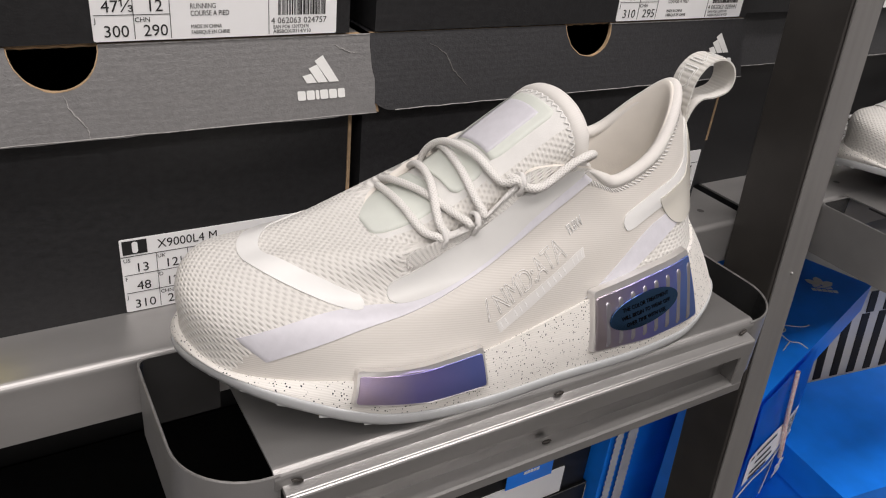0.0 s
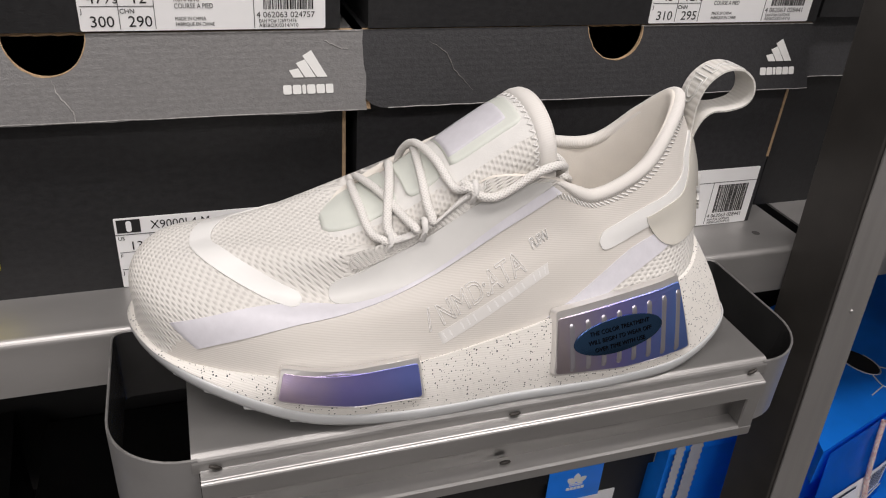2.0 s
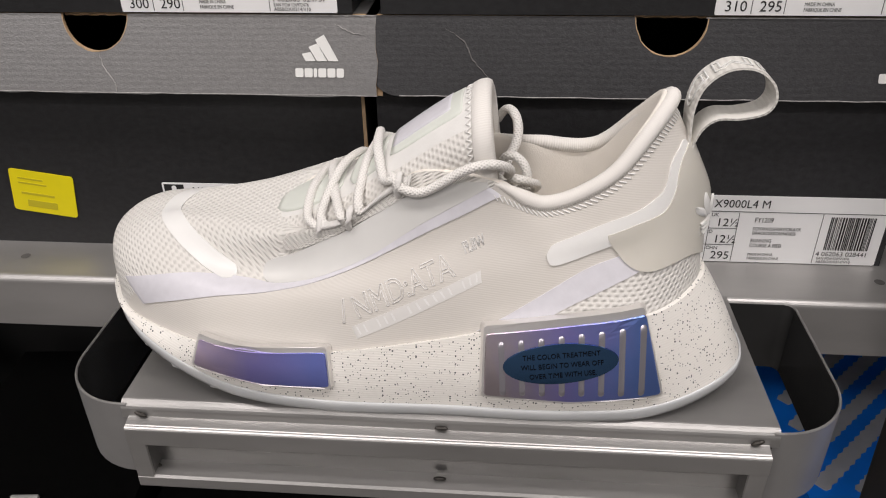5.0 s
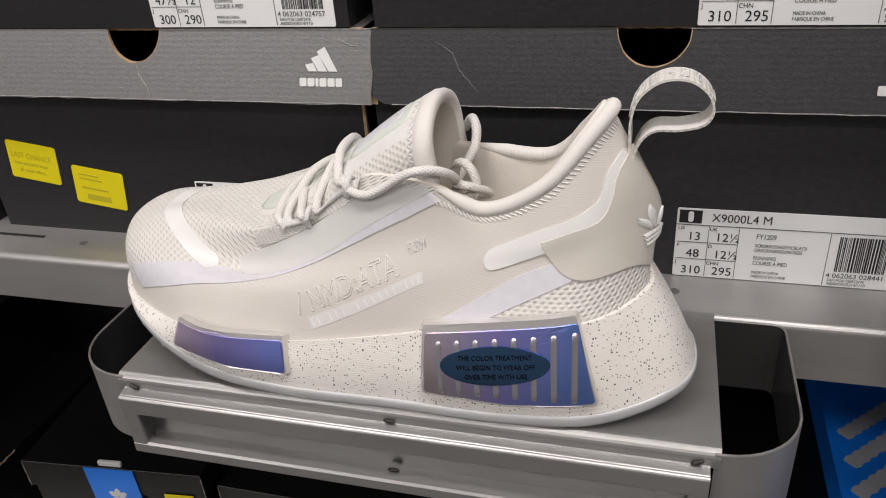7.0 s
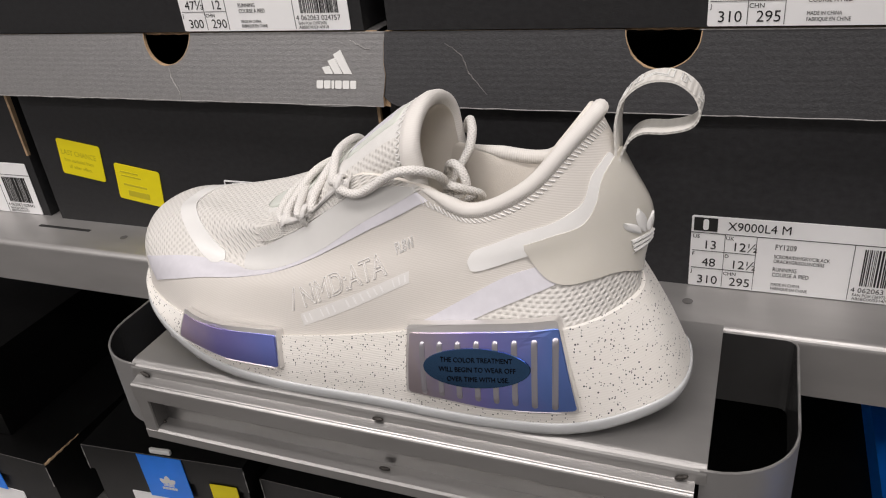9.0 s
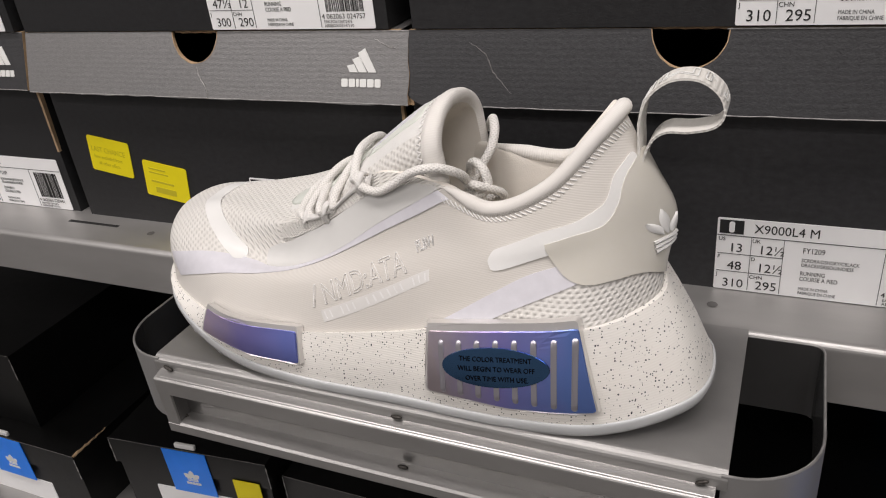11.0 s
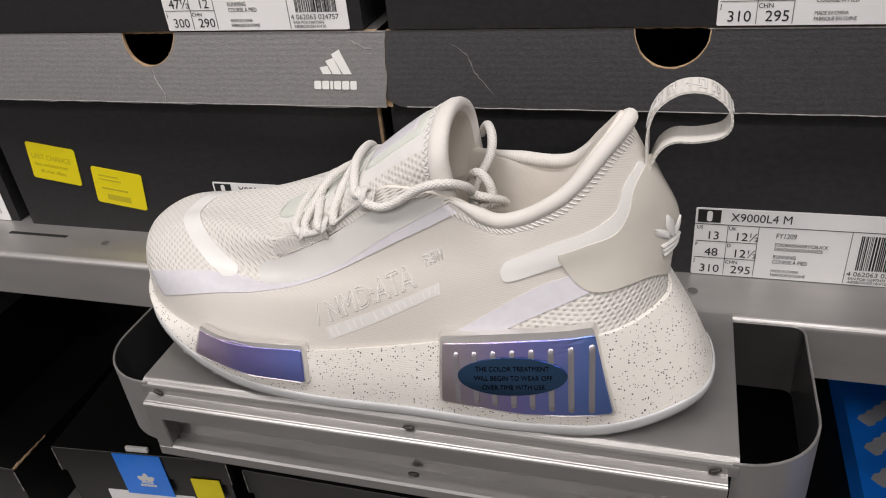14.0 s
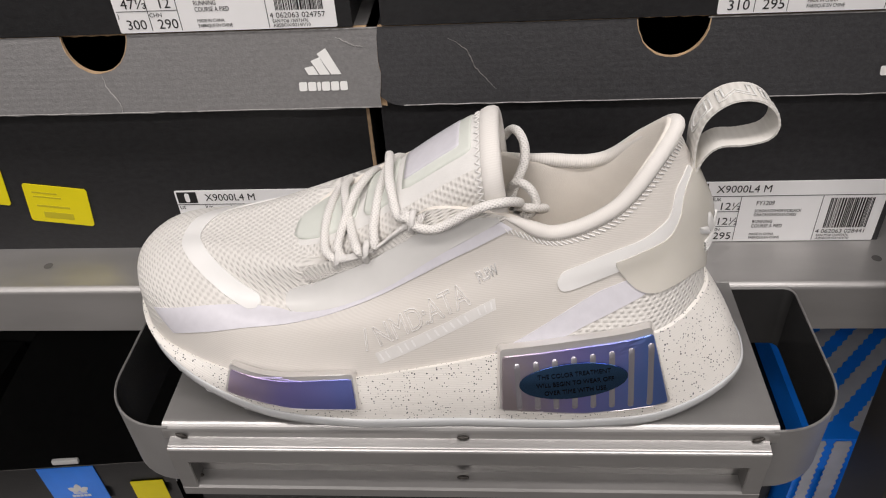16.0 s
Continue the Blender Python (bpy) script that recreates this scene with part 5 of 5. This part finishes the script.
    # writing pressed into the side
    side_writing("side_print", "/", 0.0128, upper_at, (-0.0412, 1.0470), 18, MAT["emboss"], shoe, 0.0003, 0.00017, 0.9, guess=(4.7, 0.6))
    side_writing("side_print", "NMD:ATA", 0.0126, upper_at, (-0.0352, 1.0487), 24, MAT["emboss"], shoe, 0.0003, 0.00017, 0.80, guess=(4.4, 0.9))
    side_writing("side_print", "FL8W", 0.0062, upper_at, (0.0096, 1.0748), 25, MAT["emboss"], shoe, 0.00022, 0.00018, 0.62, guess=(3.9, 1.7))
    part("side_plate", strip(upper_at, [(4.73, 0.45), (4.39, 0.67), (4.0, 0.95), (3.68, 1.26)], [(4.70, 0.21), (4.34, 0.43), (3.93, 0.73), (3.63, 0.98)], 0.00018, 40, 4), MAT["plate"], shoe, "pale printed side plate", smooth=True)

    low_line, high_line = [(4.70, 0.26), (4.35, 0.48), (3.94, 0.77), (3.64, 1.03)], [(4.73, 0.41), (4.38, 0.63), (3.99, 0.91), (3.67, 1.21)]
    pa, pb = curve_points([(*p, 0) for p in high_line], 91), curve_points([(*p, 0) for p in low_line], 91)
    for k in range(17):
        i = 4 + 5 * k
        if k in (2, 6, 13):
            continue
        bar = strip(upper_at, [pa[i][:2], pa[i + 1][:2], pa[i + 3][:2]], [pb[i][:2], pb[i + 1][:2], pb[i + 3][:2]], 0.00022, 4, 2)
        part("print_bar", bar, MAT["emboss"], shoe)

    # moulded plugs in the midsole
    heel = round_corners([(0.0178, 1.0492), (0.0172, 1.0190), (0.0560, 1.0168), (0.0938, 1.0198), (0.0828, 1.0582)], 0.0018)
    plug = part("heel_plug", pad(sole_at, heel, ((1.03, -0.001), (1.0, 0.0012), (0.985, 0.0026))), MAT["chrome"], shoe, "iridescent violet heel plug with slots", smooth=False)
    face = round_corners([(0.0192, 1.0458), (0.0186, 1.0198), (0.0560, 1.0178), (0.0922, 1.0208), (0.0834, 1.0546)], 0.0014)
    part("plug_face", pad(sole_at, face, ((1.0, 0.0024), *((0.985 - 0.12 * k, 0.0031) for k in range(9)))), MAT["plug"], plug, "iridescent violet and blue face", smooth=False)
    for k in range(8):
        x = 0.0256 + 0.00812 * k
        top = 1.0462 + (x - 0.0192) * 0.137 - 0.0052
        part("slot", pad(sole_at, capsule(x, 1.0215 + 0.0004 * k * 0.3, top, 0.0013, 0.0012), ((1.0, 0.0031), (0.93, 0.0036), (0.80, 0.0036), (0.55, 0.0033), (0.2, 0.0033))), MAT["slot"], plug, "silvery recessed slot", smooth=True)
    oval = [(0.0500 + 0.0236 * math.cos(a) * math.cos(0.10) - 0.0084 * math.sin(a) * math.sin(0.10), 1.0352 + 0.0236 * math.cos(a) * math.sin(0.10) + 0.0084 * math.sin(a) * math.cos(0.10)) for a in (2 * math.pi * k / 48 for k in range(48))]
    seal = part("oval_sticker", pad(sole_at, oval, ((1.0, 0.0034), *((0.99 - 0.16 * k, 0.0039) for k in range(7)))), MAT["sticker"], plug, "dark glossy oval sticker with printed warning", smooth=True)
    for row, words in enumerate(("THE COLOR TREATMENT", "WILL BEGIN TO WEAR OFF", "OVER TIME WITH USE.")):
        side_writing("print", words, 0.0029, sole_at, (0.0503 + 0.0005 * row, 1.0378 - 0.0040 * row), 5.7, MAT["sticker_ink"], seal, 0.0041, align="CENTER", squeeze=0.95)
    front = round_corners([(-0.1045, 1.0385), (-0.1088, 1.0250), (-0.0760, 1.0208), (-0.0455, 1.0210), (-0.0472, 1.0388), (-0.0780, 1.0382)], 0.0015)
    plug = part("forefoot_plug", pad(sole_at, front, ((1.03, -0.001), (1.0, 0.0012), (0.985, 0.0024)), (5.8, 0.5)), MAT["chrome"], shoe, "iridescent violet forefoot plug")
    face = round_corners([(-0.1040, 1.0362), (-0.1072, 1.0258), (-0.0760, 1.0218), (-0.0468, 1.0220), (-0.0482, 1.0362), (-0.0780, 1.0358)], 0.0012)
    part("plug_face", pad(sole_at, face, ((1.0, 0.0022), *((0.985 - 0.12 * k, 0.0028) for k in range(9))), (5.8, 0.5)), MAT["plug_front"], plug, "iridescent violet face")

    # tongue
    spine = [(-0.082, 0.068, 1.0732), (-0.060, 0.0665, 1.0832), (-0.042, 0.0655, 1.0940), (-0.026, 0.064, 1.1068), (-0.010, 0.0625, 1.1192), (0.003, 0.0615, 1.1282), (0.0110, 0.0612, 1.1322), (0.0185, 0.0608, 1.1342)]
    half = [0.018, 0.0265, 0.0275, 0.0275, 0.0272, 0.0270, 0.0268, 0.0262]
    drop = [0.006, 0.009, 0.012, 0.015, 0.017, 0.018, 0.018, 0.018]
    slide = [0.0, 0.0, 0.0, 0.0005, 0.001, 0.0015, 0.002, 0.002]

    def tongue_at(u, a, h=0.0):
        """u runs up the tongue, a across it: an arch between -1 and 1, straight down past that; h goes inwards."""
        c = spline(spine, u, False)
        w, d, e = (spline([(q,) for q in k], u, False)[0] for k in (half, drop, slide))
        ang = max(-1, min(1, a)) * math.pi / 2
        fall = max(0.0, abs(a) - 1) * 0.034
        return (c[0] + e * (1 - math.cos(ang)) + 0.12 * fall, c[1] - (w - h) * math.sin(ang), c[2] - h * math.cos(ang) - d * (1 - math.cos(ang)) - fall)

    rows = [[tongue_at(6 * i / 40, -1.6 + 3.2 * j / 36) for j in range(37)] for i in range(41)]
    bm = bmesh.new()
    made = [[bm.verts.new(p) for p in row] for row in rows]
    for i in range(40):
        for j in range(36):
            f = bm.faces.new((made[i][j], made[i][j + 1], made[i + 1][j + 1], made[i + 1][j]))
            f.smooth = True
            f.material_index = 1 if abs(-1.6 + 3.2 * (j + 0.5) / 36) < (0.62 if i > 18 else 0.50) else 0
    metric_uv(bm, made, rows)
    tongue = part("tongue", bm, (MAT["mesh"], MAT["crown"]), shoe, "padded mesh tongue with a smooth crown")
    # rolled ribbed edge and the smooth back behind it
    roll = [(5.90, 0.0006), (5.95, -0.0010), (6.3, -0.0017), (6.7, -0.0016), (6.95, -0.0006), (7.05, 0.0014), (7.0, 0.0036), (6.7, 0.0052)]
    rows = [[Vector(tongue_at(u, -1.7 + 3.4 * j / 64, h)) for u, h in roll] for j in range(65)]
    bm = grid(rows)
    layer = bm.loops.layers.uv.new("UVMap")
    bm.verts.index_update()
    run = [0.0]
    for p, q in zip(rows, rows[1:]):
        run.append(run[-1] + (q[3] - p[3]).length)
    for f in bm.faces:
        for loop in f.loops:
            loop[layer].uv = (run[loop.vert.index // 8], (loop.vert.index % 8) * 0.002)
    part("tongue_edge", bm, MAT["rib"], tongue, "ribbed tongue edge", smooth=True)
    rows = [[tongue_at(3.2 + 3.55 * i / 24, -1.7 + 3.4 * j / 40, 0.0052) for j in range(41)] for i in range(25)]
    part("tongue_back", grid(rows), MAT["lining"], tongue, "smooth tongue lining", smooth=True)
    bm = bmesh.new()
    for k in range(56):
        a, b = -1.4 + 2.8 * k / 56, -1.4 + 2.8 * (k + 1) / 56
        u0, u1 = (5.62, 5.90) if k % 2 else (5.90, 5.62)
        sweep([tongue_at(u0 + (u1 - u0) * q, a + (b - a) * q, -0.0002 - 0.0002 * math.sin(math.pi * q)) for q in (0, 0.35, 0.65, 1)], 0.00032, 6, bm=bm)
    part("zigzag_stitching", bm, MAT["stitch"], tongue, "white zigzag stitching", smooth=True)

    def tongue_strip(u0, u1, a0, a1, h, taper=0.0):
        rows = []
        for i in range(-1, 18):
            f = min(max(i / 16, 0), 1)
            u = u0 + (u1 - u0) * f
            k = 1 - taper * (abs(2 * f - 1) ** 6)
            row = []
            for j in range(-1, 14):
                g = min(max(j / 12, 0), 1)
                a = (a0 + a1) / 2 + (a1 - a0) * (g - 0.5) * k
                p = Vector(tongue_at(u, a))
                nrm = (Vector(tongue_at(u, a - 0.02)) - p).cross(Vector(tongue_at(u + 0.02, a)) - p).normalized()
                if nrm.z < 0:
                    nrm.negate()
                rim = i in (-1, 17) or j in (-1, 13)
                row.append(p + nrm * (-0.0003 if rim else h))
            rows.append(row)
        return grid(rows)

    part("vamp_patch", tongue_strip(0.16, 1.75, -0.62, 0.42, 0.0009, 0.25), MAT["green_film"], tongue, "pale green padded patch", smooth=True)
    part("vamp_patch", tongue_strip(2.0, 2.95, -0.50, 0.42, 0.0008, 0.25), MAT["green_film"], tongue, "pale green padded patch", smooth=True)
    tag = part("tongue_patch", tongue_strip(3.15, 5.45, -0.42, 0.39, 0.0003, 0.12), MAT["green_film"], tongue, "pale green film patch", smooth=True)
    part("tongue_label", tongue_strip(3.2, 4.9, -0.36, 0.24, 0.0006, 0.04), MAT["satin"], tag, "shiny lavender label strip", smooth=True)

    # laces
    def on_tongue(u, a, lift):
        return Vector(tongue_at(u, a, -lift))

    eyes = [Vector((-0.0540, 0.0372, 1.0790)), Vector((-0.0400, 0.0338, 1.0860)), Vector((-0.0185, 0.0332, 1.1025))]
    strands = (
        [eyes[0] + Vector((0.001, 0.001, -0.005)), eyes[0] + Vector((-0.001, -0.0015, 0.0)), on_tongue(0.98, 0.62, 0.0022), on_tongue(0.92, 0.1, 0.0024), on_tongue(1.0, -0.5, 0.0026), on_tongue(1.15, -0.9, 0.002), on_tongue(1.3, -1.1, 0.0)],
        [eyes[0] + Vector((0.002, 0.001, -0.005)), eyes[0] + Vector((0.0025, -0.0015, 0.001)), on_tongue(1.35, 0.62, 0.0030), on_tongue(1.65, 0.1, 0.0052), on_tongue(1.95, -0.35, 0.0030), on_tongue(2.1, -0.8, 0.0024), on_tongue(2.2, -1.1, 0.0)],
        [eyes[1] + Vector((-0.002, 0.001, -0.005)), eyes[1] + Vector((-0.003, -0.0015, 0.0)), on_tongue(1.75, 0.62, 0.0028), on_tongue(1.45, 0.15, 0.0028), on_tongue(1.22, -0.3, 0.0040), on_tongue(1.25, -0.75, 0.0045), on_tongue(1.35, -1.1, 0.0)],
        [eyes[1] + Vector((0.003, 0.001, -0.004)), eyes[1] + Vector((0.0045, -0.0012, 0.003)), on_tongue(2.35, 0.62, 0.0026), on_tongue(2.45, 0.15, 0.0024), on_tongue(2.65, -0.3, 0.0026), on_tongue(2.9, -0.8, 0.0024), on_tongue(3.0, -1.1, 0.0)],
        [eyes[2] + Vector((0.001, 0.002, -0.005)), eyes[2] + Vector((-0.0015, -0.001, 0.001)), on_tongue(3.05, 0.66, 0.0030), on_tongue(2.78, 0.2, 0.0056), on_tongue(2.62, -0.25, 0.0062), on_tongue(2.45, -0.6, 0.0040), on_tongue(2.3, -1.05, 0.0)],
    )
    for pts in strands:
        part("lace", braided(curve_points(pts, 48), 0.0021, 10, 0.85), MAT["cord_weave"], shoe, "white braided lace", smooth=True)
    for p in eyes:
        bm = bmesh.new()
        sweep(curve_points([p + Vector((0.0005, 0.001, -0.0085)), p + Vector((0, -0.0028, -0.004)), p + Vector((0.0005, -0.0036, 0.0005)), p + Vector((0.001, -0.0005, 0.0035)), p + Vector((0.0012, 0.003, 0.002))], 16), 0.0015, 8, 0.7, bm=bm)
        part("lace_loop", bm, MAT["lace"], shoe, smooth=True)
    tail = [(-0.0215, 0.0365, 1.1035), (-0.0195, 0.0325, 1.1040), (-0.0165, 0.0300, 1.1010), (-0.0090, 0.0292, 1.0998), (-0.0010, 0.0292, 1.1035), (0.0070, 0.0288, 1.1090), (0.0140, 0.0288, 1.1120), (0.0205, 0.0310, 1.1120), (0.0255, 0.0355, 1.1090), (0.0272, 0.0405, 1.1050), (0.0265, 0.0450, 1.1010)]
    bow = [(0.0210, 0.0900, 1.1080), (0.0245, 0.0865, 1.1140), (0.0275, 0.0805, 1.1158), (0.0300, 0.0745, 1.1130), (0.0300, 0.0690, 1.1070), (0.0265, 0.0640, 1.1000), (0.0240, 0.0590, 1.0950), (0.0250, 0.0530, 1.0930)]
    knot = [(0.0225, 0.0600, 1.0960), (0.0250, 0.0560, 1.1040), (0.0290, 0.0530, 1.1060), (0.0330, 0.0510, 1.1030), (0.0345, 0.0500, 1.0975), (0.0320, 0.0490, 1.0930), (0.0280, 0.0480, 1.0920), (0.0265, 0.0470, 1.0960)]
    coil = [(0.0265, 0.0460, 1.0990), (0.0310, 0.0450, 1.0990), (0.0350, 0.0480, 1.0965), (0.0385, 0.0530, 1.0930), (0.0385, 0.0575, 1.0890), (0.0340, 0.0600, 1.0870), (0.0290, 0.0590, 1.0860)]
    for pts in (tail, bow, knot, coil):
        part("lace", braided(curve_points(pts, 48), 0.0022, 10, 0.9), MAT["cord_weave"], shoe, "white braided lace", smooth=True)

    # pull loop at the heel
    loop_path = curve_points([(0.0985, 0, 1.100), (0.0992, 0, 1.118), (0.0990, 0, 1.131), (0.1020, 0, 1.141), (0.1100, 0, 1.1475), (0.1200, 0, 1.1480), (0.1275, 0, 1.1430), (0.1300, 0, 1.1360), (0.1270, 0, 1.1305), (0.1180, 0, 1.1280), (0.1090, 0, 1.1275), (0.1035, 0, 1.1230), (0.1005, 0, 1.1140), (0.1000, 0, 1.102)], 90)
    bm = bmesh.new()
    front, back = [], []
    for i, p in enumerate(loop_path):
        d = (loop_path[min(i + 1, 89)] - loop_path[max(i - 1, 0)]).normalized()
        n = Vector((d.z, 0, -d.x)) * 0.00045
        y0, y1 = 0.0490, 0.0640
        front.append([p + Vector((0, y, -0.0025)) + n for y in (y0, y0 + 0.004, y1 - 0.004, y1)])
        back.append([p + Vector((0, y, -0.0025)) - n for y in (y0, y0 + 0.004, y1 - 0.004, y1)])
    grid([f + b[::-1] for f, b in zip(front, back)], closed_v=True, bm=bm)
    bmesh.ops.recalc_face_normals(bm, faces=bm.faces[:])
    layer = bm.loops.layers.uv.new("UVMap")
    bm.verts.index_update()
    for f in bm.faces:
        for loop in f.loops:
            loop[layer].uv = ((loop.vert.index // 8) * 0.0012, (loop.vert.index % 8) * 0.004)
    strap = part("pull_loop", bm, MAT["loop"], shoe, "ribbed woven heel loop", smooth=True)
    ob = lettering("loop_print", "NMD", 0.0125, Matrix(), MAT["print_white"], strap, 0.0, "LEFT", 0.00022, 1.0)
    for vert in ob.data.vertices:
        a, b, c = vert.co
        i = max(0.0, min(88.9, 46 - a * 1150))
        k = int(i)
        p, d = loop_path[k].lerp(loop_path[k + 1], i - k), (loop_path[k + 1] - loop_path[k]).normalized()
        vert.co = p + Vector((-d.z, 0, d.x)) * (0.0008 + c) + Vector((0, 0.0610 - b, -0.0025))
    return shoe


MAT["emboss"] = material("pressed_print", (0.76, 0.75, 0.735), 0.36, vary=0.03, scale=200)
MAT["plate"] = material("side_plate_film", (0.68, 0.665, 0.64), 0.45, vary=0.03, scale=200)
MAT["slot"] = material("slot_silver", (0.52, 0.50, 0.55), 0.30, 0.9)
MAT["sticker_ink"] = material("sticker_print", (0.003, 0.003, 0.004), 0.9, spec=0.05)
MAT["loop"] = woven("loop_tape", (0.70, 0.685, 0.65), (0.60, 0.585, 0.55), 0.0024, 0.08, 0.0003)
sneaker("white mesh and knit sneaker with speckled sole, on the bracket")

# a second sneaker on the next bracket, seen past the post
sneaker_next = [o for o in scene.objects if o.name == "sneaker"][0]
other = copy_thing(sneaker_next, pose(0.545, 0.036, 0.0, 0, 0, 0))
tagged(other, "pale sneaker standing on the neighbouring display bracket")
